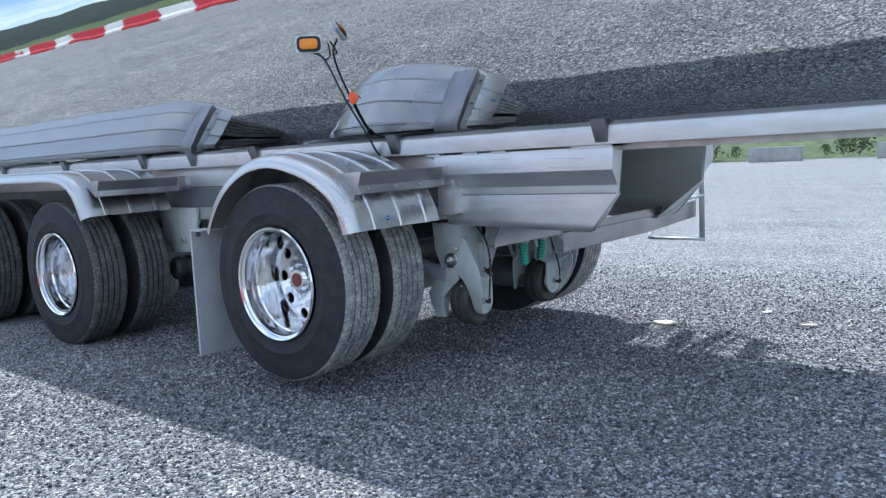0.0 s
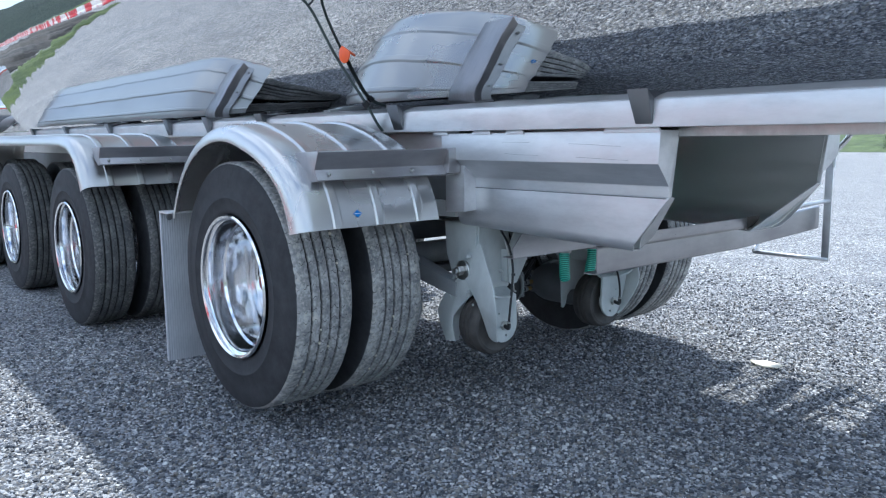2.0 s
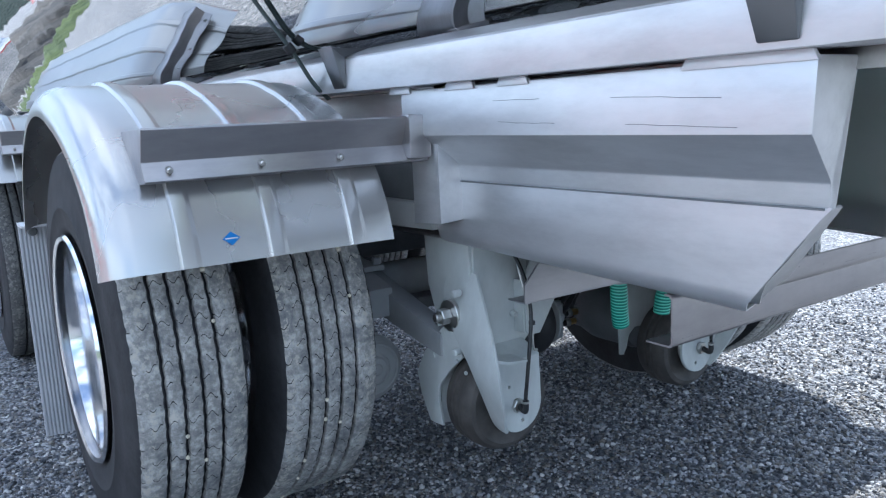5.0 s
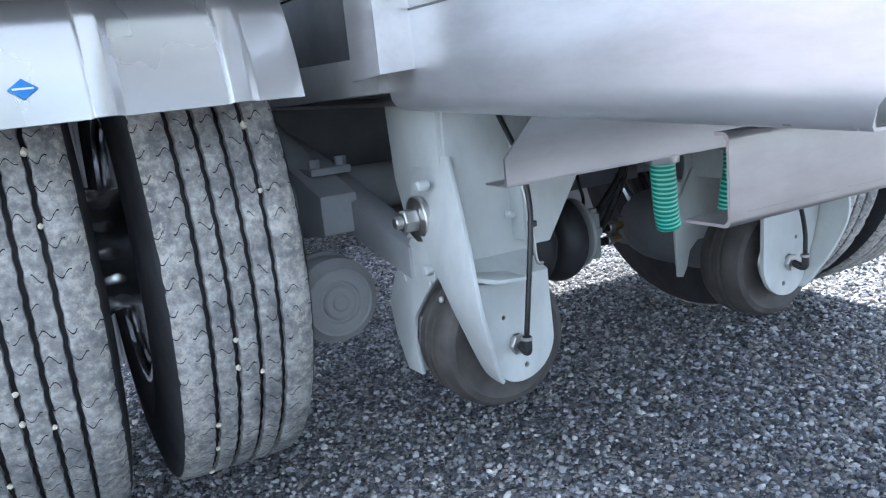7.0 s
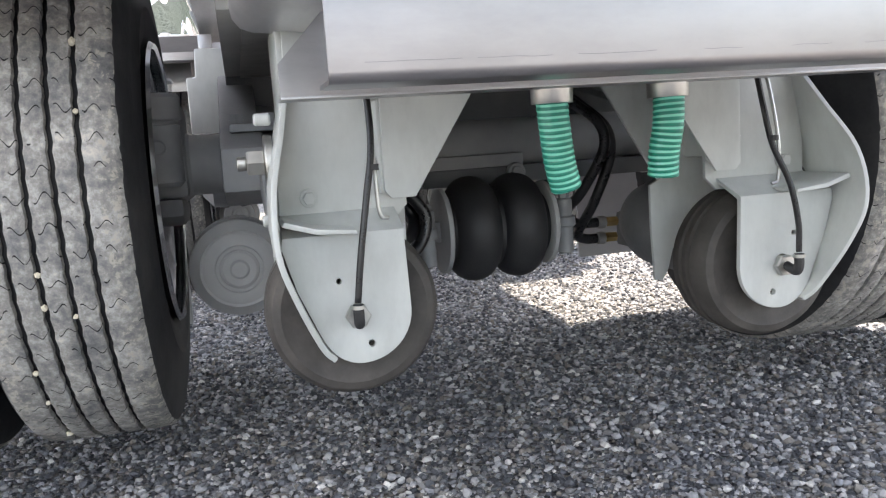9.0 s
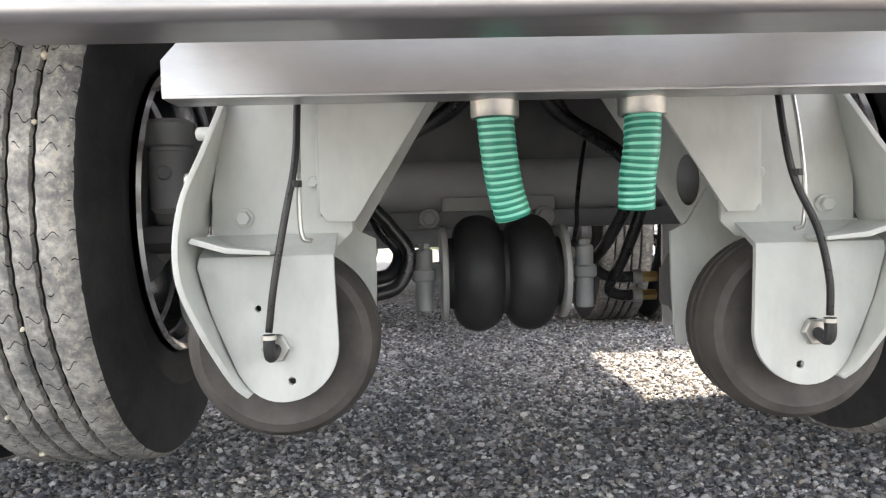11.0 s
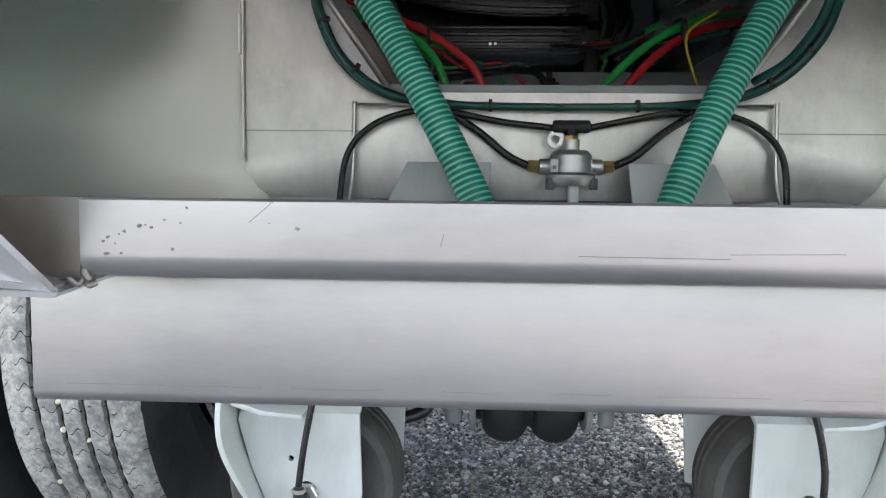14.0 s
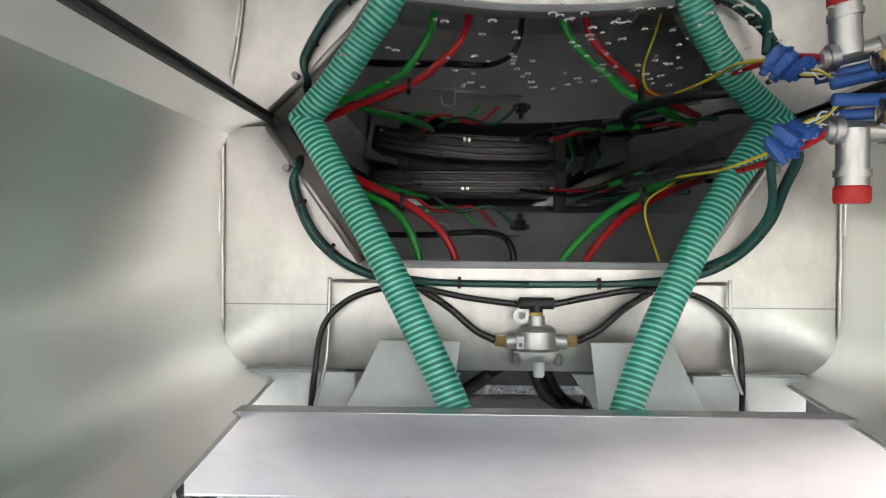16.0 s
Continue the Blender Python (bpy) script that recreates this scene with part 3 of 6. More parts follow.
# ---- the trailer ----
trailer = tagged(new("tank_trailer"), "polished stainless steel tank trailer parked on gravel", "tank trailer")
AXLES = ((-0.642, 0.549), (-2.92, 0.474), (-4.48, 0.474), (-6.05, 0.474))


def tank_half():
    """Half of the tank's cross section, bottom to top: flat bottom, tight corner, gently bowed side."""
    pts = []
    y, z, last = 0.0, 1.126, 0.0
    for r, a0, a1, n in ((2.9, 0, 10, 8), (0.28, 10, 56, 9), (2.4, 56, 70, 12), (1.45, 70, 110, 18), (2.4, 110, 124, 12), (0.28, 124, 170, 9), (2.9, 170, 180, 8)):
        cy, cz = y - r * math.sin(radians(a0)), z + r * math.cos(radians(a0))
        for a in np.linspace(a0, a1, n)[(1 if pts else 0):]:
            pts.append((cy + r * math.sin(radians(a)), cz - r * math.cos(radians(a))))
        y, z = pts[-1]
    return pts


def tank(x_rear, x_front, wide, low, high, label, dished=True):
    half = tank_half()
    outline = half + [(-y, z) for y, z in half[-2:0:-1]]
    bottom, top = half[0][1], half[-1][1]
    mid = (bottom + top) / 2
    bm = bmesh.new()
    rings = []
    n = int((x_rear - x_front - 0.6) / 0.4)
    ends = ((0.0, 0.25), (0.03, 0.55), (0.1, 0.8), (0.19, 0.95), (0.26, 1.0)) if dished else ((0.0, 1.0),)
    stations = [(x_rear - d, k) for d, k in ends]
    stations += [(x_rear - 0.32 - (x_rear - x_front - 0.64) * i / n, 1.0) for i in range(n + 1)]
    stations += [(x_front, 1.0)]
    for x, k in stations:
        rings.append([bm.verts.new((x, y * k * wide, (low + high) / 2 + (z - mid) / (top - bottom) * (high - low) * k)) for y, z in outline])
    for a, b in zip(rings, rings[1:]):
        for i in range(len(outline)):
            j = (i + 1) % len(outline)
            bm.faces.new((a[i], a[j], b[j], b[i]))
    bm.faces.new(rings[0])
    bm.faces.new(rings[-1])
    bmesh.ops.recalc_face_normals(bm, faces=bm.faces)
    return part("tank", bm, MIRROR, trailer, label, smooth=60)


tank_ob = tank(2.22, -6.42, 1.0, tank_half()[0][1], tank_half()[-1][1], "mirror-polished stainless steel tank")
low_tank = tank(1.2, -0.9, 0.58, 1.21, 1.76, "second, lower polished steel tank, turned aside in front", False)
low_tank.data.transform(pose(-8.48, -0.45, 0, 0, 0, 53.6))
for rail_y in (-0.35, 0.35):
    part("top_rail", tube([(1.15, rail_y, 1.85), (0.2, rail_y, 1.852), (-0.85, rail_y, 1.85)], 0.022, 10), CHROME, low_tank, "polished rail along the tank's top", m=pose(-8.48, -0.45, 0, 0, 0, 53.6))
    for post_x in (1.0, 0.4, -0.8):
        part("rail_post", rod((post_x, rail_y, 1.74), (post_x, rail_y, 1.84), 0.014, 10), CHROME, low_tank, m=pose(-8.48, -0.45, 0, 0, 0, 53.6))


def spray_spots():
    """Dried drops on the underside of the tank."""
    rnd = random.Random(21)
    bm = bmesh.new()
    for k in range(130):
        x, y = rnd.uniform(0.26, 0.62), rnd.gauss(0.0, 0.08)
        r = rnd.uniform(0.0012, 0.0035)
        z = 1.1258 + y * y / 5.8
        for rad, dz in ((r, 0.0), ):
            vs = [bm.verts.new((x + rad * 1.5 * math.cos(a), y + rad * math.sin(a), z)) for a in [i * math.pi / 5 for i in range(10)]]
            vi = [bm.verts.new((x + rad * 1.1 * math.cos(a), y + rad * 0.65 * math.sin(a), z - 0.0005)) for a in [i * math.pi / 5 for i in range(10)]]
            for i in range(10):
                bm.faces.new((vs[i], vs[(i + 1) % 10], vi[(i + 1) % 10], vi[i]))
    ob = part("water_spotting", bm, LUGPAINT, tank_ob, "pale dried drops under the tank")
    return tagged(ob, "pale dried drops under the tank", kind="stuff")


spray_spots()


def rail(side):
    bm = prism([(-0.597, 1.127), (-0.49, 1.127), (-0.49, 1.132), (-0.59, 1.135), (-0.59, 1.198), (-0.49, 1.198), (-0.49, 1.203), (-0.595, 1.204), (-0.597, 1.202)], "x", -12.0, 2.1, 0.002)
    ob = part("side_rail", flip(bm, side), STEEL, trailer, "long folded stainless steel side rail")
    seat = prism([(-0.596, 1.2045), (-0.56, 1.2045), (-0.61, 1.242), (-0.64, 1.256), (-0.646, 1.252), (-0.632, 1.238)], "x", -6.42, 2.0, 0.001)
    part("tank_seat", flip(seat, side), SEAT, ob, "dark folded seat strip under the tank")
    web = prism([(-0.475, 1.1), (-0.47, 1.1), (-0.458, 1.132), (-0.43, 1.1465), (-0.385, 1.151), (-0.43, 1.153), (-0.475, 1.14)], "x", 0.0, 2.0, 0.001)
    part("rail_web", flip(web, side), STEEL_IN, ob)
    web = box((-6.5, -0.488, 1.1225), (-0.128, -0.466, 1.172), 0.001)
    part("rail_web", flip(web, side), STEEL_IN, ob)
    part("seal", flip(tube([(2.0, -0.388, 1.148), (-0.12, -0.388, 1.148)], 0.0045, 8), side), RUBBER, ob, "dark rubber seal along the tank")
    for x in (0.79, -0.365, -1.5, -2.15, -2.75, -3.9, -5.05, -6.2):
        g = bmesh.new()
        vs = [g.verts.new(p) for p in ((-0.036, -0.636, 1.234), (0.036, -0.636, 1.234), (0.028, -0.602, 1.136), (-0.028, -0.602, 1.136), (-0.036, -0.6, 1.234), (0.036, -0.6, 1.234), (0.028, -0.5965, 1.136), (-0.028, -0.5965, 1.136))]
        for f in ((0, 1, 2, 3), (5, 4, 7, 6), (0, 4, 5, 1), (3, 2, 6, 7), (0, 3, 7, 4), (1, 5, 6, 2)):
            g.faces.new([vs[k] for k in f])
        bmesh.ops.recalc_face_normals(g, faces=g.faces)
        bevel(g, 0.003, 2)
        bmesh.ops.translate(g, vec=(x, 0, 0), verts=g.verts)
        part("gusset", flip(g, side), SEAT, ob)
    return ob


def trough(side, rows, stations):
    """A folded sheet: rows of (y, z, drop) at each station x; drop is how far the point sinks towards the rear."""
    own = bmesh.new()
    shells = []
    for off in (0.0, 0.003):
        grid = []
        for k in range(len(rows)):
            y, z, sink, slant, inward = rows[k]
            line = []
            for u in stations:
                x = -0.145 + u * (slant + 0.145)
                line.append(own.verts.new((x, y + off + inward * u, z - sink * u + off)))
            grid.append(line)
        shells.append(grid)
    a, b = shells
    n, m = len(rows), len(stations)
    for g in shells:
        for i in range(n - 1):
            for j in range(m - 1):
                own.faces.new((g[i][j], g[i][j + 1], g[i + 1][j + 1], g[i + 1][j]))
    for j in range(m - 1):
        for i in (0, n - 1):
            own.faces.new((a[i][j], a[i][j + 1], b[i][j + 1], b[i][j]))
    for i in range(n - 1):
        for j in (0, m - 1):
            own.faces.new((a[i][j], a[i + 1][j], b[i + 1][j], b[i][j]))
    bmesh.ops.recalc_face_normals(own, faces=own.faces)
    return flip(own, side)


def side_box(side):
    """The folded box under the rail: a proud top strip, a sloped underside, a plate below that rolls inward and has a cut-off rear corner."""
    own = bmesh.new()
    front, rear = [], []
    pts = [(-0.565, 1.119), (-0.565, 1.022), (-0.485, 0.955), (-0.482, 0.92), (-0.47, 0.917), (-0.47, 1.119)]
    xs = [0.823, 0.818, 0.80, 0.798, 0.80, 0.823]
    for (y, z), x in zip(pts, xs):
        front.append(own.verts.new((-0.145, y, z)))
        rear.append(own.verts.new((x, y, z)))
    k = len(pts)
    for i in range(k):
        j = (i + 1) % k
        own.faces.new((front[i], front[j], rear[j], rear[i]))
    own.faces.new(front[::-1])
    own.faces.new(rear)
    bmesh.ops.recalc_face_normals(own, faces=own.faces)
    bevel(own, 0.004, 2, 20)
    ob = part("side_box", flip(own, side), STEEL, trailer, "folded stainless steel box with a sloped underside")
    u = [0, 0.25, 0.5, 0.75, 1.0]
    low = [(-0.482, 0.9185, 0.0, 0.797, 0.0), (-0.482, 0.805, 0.02, 0.69, 0.0), (-0.479, 0.787, 0.022, 0.672, 0.002), (-0.469, 0.774, 0.024, 0.66, 0.006), (-0.452, 0.768, 0.025, 0.645, 0.015), (-0.38, 0.761, 0.027, 0.604, 0.035)]
    part("lower_plate", trough(side, low, u), STEEL, ob, "smooth steel plate rolled under at its foot")
    strip = bmesh.new()
    vs = [strip.verts.new(p) for p in ((0.8, -0.482, 0.919), (0.655, -0.476, 0.768), (0.642, -0.455, 0.746), (0.601, -0.345, 0.7345), (0.665, -0.358, 0.79), (0.797, -0.45, 0.9185))]
    strip.faces.new(vs)
    ext = bmesh.ops.extrude_face_region(strip, geom=strip.faces[:])
    bmesh.ops.translate(strip, vec=(-0.003, 0, 0.003), verts=[g for g in ext["geom"] if isinstance(g, bmesh.types.BMVert)])
    bmesh.ops.recalc_face_normals(strip, faces=strip.faces)
    part("end_strip", flip(strip, side), STEEL, ob, "folded end strip with a bright cut edge")
    wall = [(-0.396, 1.1475, 0.0, 0.83, 0.0), (-0.43, 1.142, 0.0, 0.828, 0.0), (-0.455, 1.128, 0.0, 0.82, 0.0), (-0.4655, 1.1, 0.0, 0.812, 0.0), (-0.4655, 0.918, 0.0, 0.79, 0.0), (-0.464, 0.85, 0.01, 0.73, 0.0), (-0.459, 0.812, 0.015, 0.69, 0.002), (-0.444, 0.789, 0.02, 0.67, 0.004), (-0.425, 0.774, 0.024, 0.65, 0.012), (-0.384, 0.7645, 0.027, 0.603, 0.036)]
    part("inner_skin", trough(side, wall, u), SKIN, ob, "smooth inner steel sheet rounded at its foot")
    seam = box((-0.14, -0.4845, 0.9165), (0.79, -0.481, 0.9195), 0)
    part("seam", flip(seam, side), DARKPAINT, ob, "dark joint between two plates")
    rnd = random.Random(14 + side)
    for x0, z0, x1, z1 in ((0.483, 1.081, 0.686, 1.073), (0.513, 1.039, 0.711, 1.032), (0.198, 1.047, 0.351, 1.042), (0.184, 1.086, 0.313, 1.085)):
        pts = [(x0 + (x1 - x0) * k / 6, -0.5652, z0 + (z1 - z0) * k / 6 + rnd.uniform(-0.0008, 0.0008)) for k in range(7)]
        part("scratch", flip(tube(pts, 0.0005, 5, 4), side), SEAT, ob)
    for x0, x1 in ((-0.19, -0.1), (0.03, 0.13), (0.2, 0.29), (0.62, 0.825)):
        t = prism([(x0, 1.112), (x1, 1.112), (x1 - 0.008, 1.1268), (x0 + 0.008, 1.1268)], "y", -0.569, -0.56, 0.001)
        part("weld_tab", flip(t, side), STEEL, ob)
    web = prism([(-8.0, 1.0), (-0.15, 1.0), (-0.15, 1.122), (-8.0, 1.122)], "y", -0.48, -0.45, 0.003)
    part("chassis_web", flip(web, side), STEEL, trailer, "dull steel chassis web under the rail")
    lowweb = prism([(-8.0, 0.86), (-0.15, 0.86), (-0.15, 0.998), (-8.0, 0.998)], "y", -0.474, -0.45, 0.003)
    part("lower_web", flip(lowweb, side), DARKPAINT, trailer, "dark painted lower chassis web")
    low = prism([(-8.0, 0.86), (-0.145, 0.86), (-0.145, 0.8), (-0.9, 0.78), (-8.0, 0.78)], "y", -0.5, -0.42, 0.004)
    part("chassis_beam", flip(low, side), LUGPAINT, trailer, "grey painted lower chassis beam")
    plate = prism([(-0.541, 0.829), (-0.478, 0.833), (-0.478, 0.962), (-0.5, 0.994), (-0.531, 1.024), (-0.541, 1.024)], "x", -0.05, -0.044, 0.001)
    plate = prism([(-0.15, 0.822), (-0.0505, 0.829), (-0.0505, 1.024), (-0.15, 1.024)], "y", -0.541, -0.536, 0.001, bm=plate)
    part("bracket_plate", flip(plate, side), STEEL, trailer, "folded steel bracket plate")
    return ob


for s in (-1, 1):
    rail(s)
    side_box(s)


def fender_sheet(path, y0, y1):
    """A fender: a path of (x, z) points swept across, with a rolled outer lip and three raised ribs."""
    prof = [(y0, -0.06), (y0 + 0.001, -0.049), (y0 + 0.006, -0.034), (y0 + 0.014, -0.021), (y0 + 0.026, -0.01), (y0 + 0.042, -0.003), (y0 + 0.06, 0.0)]
    for c in (y0 + 0.15, y0 + 0.321, y0 + 0.494):
        prof += [(c - 0.021, 0.0), (c - 0.0185, 0.006), (c - 0.0165, 0.008), (c + 0.007, 0.008), (c + 0.01, 0.0072), (c + 0.018, 0.001), (c + 0.021, 0.0)]
    prof += [(y1 - 0.02, 0.0), (y1, -0.004)]
    bm = bmesh.new()
    rows, n = [], len(path)
    for shell in (0.0, -0.004):
        grid = []
        for i, (x, z) in enumerate(path):
            ax, az = path[max(i - 1, 0)]
            bx, bz = path[min(i + 1, n - 1)]
            d = Vector((bx - ax, 0, bz - az)).normalized()
            nor = Vector((-d.z, 0, d.x))
            if nor.z < -0.2:
                nor = -nor
            grid.append([bm.verts.new(Vector((x, y, z)) + nor * (h + shell)) for y, h in prof])
        rows.append(grid)
    k = len(prof)
    for g in rows:
        for i in range(n - 1):
            for j in range(k - 1):
                bm.faces.new((g[i][j], g[i][j + 1], g[i + 1][j + 1], g[i + 1][j]))
    o, u = rows
    for i in range(n - 1):
        bm.faces.new((o[i][0], o[i + 1][0], u[i + 1][0], u[i][0]))
        bm.faces.new((o[i][-1], u[i][-1], u[i + 1][-1], o[i + 1][-1]))
    for e in (0, -1):
        for j in range(k - 1):
            bm.faces.new((o[e][j], u[e][j], u[e][j + 1], o[e][j + 1]))
    bmesh.ops.recalc_face_normals(bm, faces=bm.faces)
    return bm


def fender_fittings(side, fender, xr, zr, sticker):
    """The angle bar across the rear of a fender, its screws and its foot on the chassis."""
    bar = prism([(xr - 0.03, zr + 0.1535), (xr + 0.013, zr + 0.158), (xr + 0.015, zr + 0.161), (xr - 0.003, zr + 0.194), (xr + 0.022, zr + 0.252), (xr + 0.018, zr + 0.2555), (xr - 0.13, zr + 0.25), (xr - 0.1, zr + 0.2)], "y", -1.145, -0.545, 0.0015)
    bar = box((xr - 0.01, -0.6, zr + 0.165), (xr + 0.03, -0.545, zr + 0.258), 0.006, bm=bar)
    part("angle_bar", flip(bar, side), STEEL_Y, fender, "folded steel angle bar across the fender")
    for y in (-1.1, -0.925, -0.757):
        b = rod((xr + 0.005, y, zr + 0.182), (xr + 0.02, y, zr + 0.178), 0.006, 10, 0.002)
        part("screw", flip(b, side), ZINC, fender)
    arm = box((xr - 0.06, -0.62, zr + 0.17), (xr - 0.02, -0.46, zr + 0.23), 0.004)
    part("fender_arm", flip(arm, side), STEEL, fender)
    if sticker and side < 0:
        st = prism([(-0.017, 0), (0, 0.013), (0.017, 0), (0, -0.013)], "x", 0, 0.0012)
        ob = part("sticker", st, BLUESTICK, fender, "small blue diamond sticker", m=pose(-0.0605, -1.004, 0.855, 0, -17, 0))
        part("sticker_bar", prism([(-0.012, -0.0012), (0.012, -0.0012), (0.012, 0.0012), (-0.012, 0.0012)], "x", 0.0014, 0.002), WHITE, ob)
    return fender


def rear_fender(side):
    c, r = (-0.61, 0.575), 0.59
    low = [(-0.044, 0, 0.772), (-0.0505, 0, 0.811), (-0.0605, 0, 0.85), (-0.079, 0, 0.9), (-0.115, 0, 0.963), (-0.165, 0, 1.013), (-0.233, 0, 1.06), (-0.3, 0, 1.094), (-0.38, 0, 1.124)]
    path = [(p.x, p.z) for p in smooth_path(low, 4) if p.z > 0.81]
    path += [(c[0] + r * math.cos(radians(a)), c[1] + r * math.sin(radians(a))) for a in np.linspace(72, 157, 28)]
    ob = part("fender", flip(fender_sheet(path, -1.235, -0.655), side), FENDERSTEEL, trailer, "bright ribbed stainless steel wheel fender")
    fender_fittings(side, ob, -0.09, 0.81, True)
    flap = bmesh.new()
    n = 110
    inner = -0.655 if side < 0 else -0.53
    top, bot = [], []
    for i in range(n + 1):
        y = -1.235 + (inner + 1.235) * i / n
        d = 0.0016 if i % 2 and side < 0 else 0.0
        top.append(flap.verts.new((-1.255 + d, y, 0.8)))
        bot.append(flap.verts.new((-1.262 + d, y, 0.13 if side < 0 else 0.2)))
    tb = [flap.verts.new((-1.268, y, 0.8)) for y in (-1.235, inner)]
    bb = [flap.verts.new((-1.275, y, 0.13 if side < 0 else 0.2)) for y in (-1.235, inner)]
    for i in range(n):
        flap.faces.new((top[i], top[i + 1], bot[i + 1], bot[i]))
    flap.faces.new((tb[0], bb[0], bb[1], tb[1]))
    flap.faces.new((top[0], bot[0], bb[0], tb[0]))
    flap.faces.new((top[-1], tb[1], bb[1], bot[-1]))
    flap.faces.new([*top, tb[1], tb[0]])
    flap.faces.new([*bot[::-1], bb[0], bb[1]])
    bmesh.ops.recalc_face_normals(flap, faces=flap.faces)
    fl = part("mudflap", flip(flap, side), FLAPMAT, trailer, "pale ribbed rubber mudflap" if side < 0 else "pale smooth rubber mudflap", smooth=20)
    for y in (-1.2, -0.95, -0.7):
        b = rod((-1.25, y, 0.775), (-1.24, y, 0.775), 0.014, 12, 0.003)
        part("bolt", flip(b, side), DARKPAINT, fl)
    clamp = box((-1.266, -1.237, 0.795), (-1.16, -0.64, 0.803), 0.001)
    part("flap_clamp", flip(clamp, side), STEEL, fl)


def long_fender(side):
    path = [(-2.385, 0.86), (-2.42, 0.93), (-2.48, 1.02), (-2.56, 1.085), (-2.66, 1.125), (-2.8, 1.142)]
    path += [(-2.8 - 0.25 * i, 1.145) for i in range(1, 15)]
    path += [(-6.42, 1.1), (-6.52, 1.0), (-6.58, 0.86)]
    ob = part("fender", flip(fender_sheet(path, -1.235, -0.64), side), SHEET, trailer, "long flat-topped ribbed stainless steel fender")
    fender_fittings(side, ob, -2.37, 0.82, False)


for s in (-1, 1):
    rear_fender(s)
    long_fender(s)

# wheels: one set of meshes, placed as often as needed. The axis is y, the outside faces -y.


def tyre_mesh():
    """Ribbed truck tyre: four crooked grooves round the tread, rounded shoulders, bowed walls."""
    half, R, top = 0.129, 0.477, 0.109
    wall = [(0.262, 0.098), (0.275, 0.112), (0.282, 0.121), (0.3, 0.125), (0.335, 0.1285), (0.338, 0.1305), (0.342, 0.1305), (0.345, half - 0.001), (0.4, 0.126), (0.418, 0.1235), (0.43, 0.121), (0.45, 0.117), (0.462, 0.114), (R - 0.008, top), (R - 0.002, top - 0.007)]
    prof = [(r, -y, 0.0) for r, y in wall]
    w = 0.0048
    for g in (-0.0565, -0.019, 0.019, 0.0565):
        prof += [(R, g - w - 0.004, 1.0), (R - 0.0015, g - w, 1.0), (R - 0.014, g - w + 0.002, 1.0), (R - 0.014, g + w - 0.002, 1.0), (R - 0.0015, g + w, 1.0), (R, g + w + 0.004, 1.0)]
    prof += [(r, y, 0.0) for r, y in wall[::-1]]
    seg = 255
    bm = bmesh.new()
    rnd = random.Random(4)
    rows = []
    for r, y, crook in prof:
        ringv = []
        for i in range(seg):
            a = 2 * math.pi * i / seg
            dy = crook * 0.0013 * (0, 1, -0.6)[i % 3]
            dr = -0.0035 * rnd.random() * (rnd.random() < 0.3) if 0.455 < r < 0.4755 and not crook else 0.0
            ringv.append(bm.verts.new(((r + dr) * math.sin(a), y + dy, (r + dr) * math.cos(a))))
        rows.append(ringv)
    for a, b in zip(rows, rows[1:]):
        for i in range(seg):
            j = (i + 1) % seg
            bm.faces.new((a[i], a[j], b[j], b[i]))
    bmesh.ops.recalc_face_normals(bm, faces=bm.faces)
    return bm


def rim_mesh():
    holes = [ring(0.195 * math.cos(a), 0.195 * math.sin(a), 0.0275, 18) for a in [2 * math.pi * i / 10 for i in range(10)]]
    bm = prism(ring(0, 0, 0.2335, 72), "y", 0.09, 0.102, 0, holes)
    prof = [(0.262, -0.133), (0.272, -0.137), (0.277, -0.13), (0.27, -0.121), (0.255, -0.113), (0.25, -0.09), (0.248, -0.05), (0.24, -0.042), (0.238, 0.0), (0.2375, 0.06), (0.2365, 0.08), (0.2325, 0.0895), (0.2325, 0.1025), (0.236, 0.1), (0.245, 0.085), (0.25, 0.104), (0.268, 0.108), (0.274, 0.118), (0.262, 0.118)]
    bm = lathe(prof, (0, 0, 0), (0, 1, 0), 72, bm)
    return bm


def hub_mesh():
    prof = [(0.0, 0.005), (0.05, 0.007), (0.062, 0.02), (0.064, 0.06), (0.085, 0.075), (0.15, 0.082), (0.158, 0.0895), (0.12, 0.17), (0.12, 0.32), (0, 0.32)]
    bm = lathe(prof, (0, 0, 0), (0, 1, 0), 40)
    return bm


def drum_mesh():
    prof = [(0, 0.31), (0.13, 0.31), (0.138, 0.32), (0.138, 0.365), (0.13, 0.375), (0.12, 0.38), (0.1, 0.4), (0, 0.4)]
    return lathe(prof, (0, 0, 0), (0, 1, 0), 40)


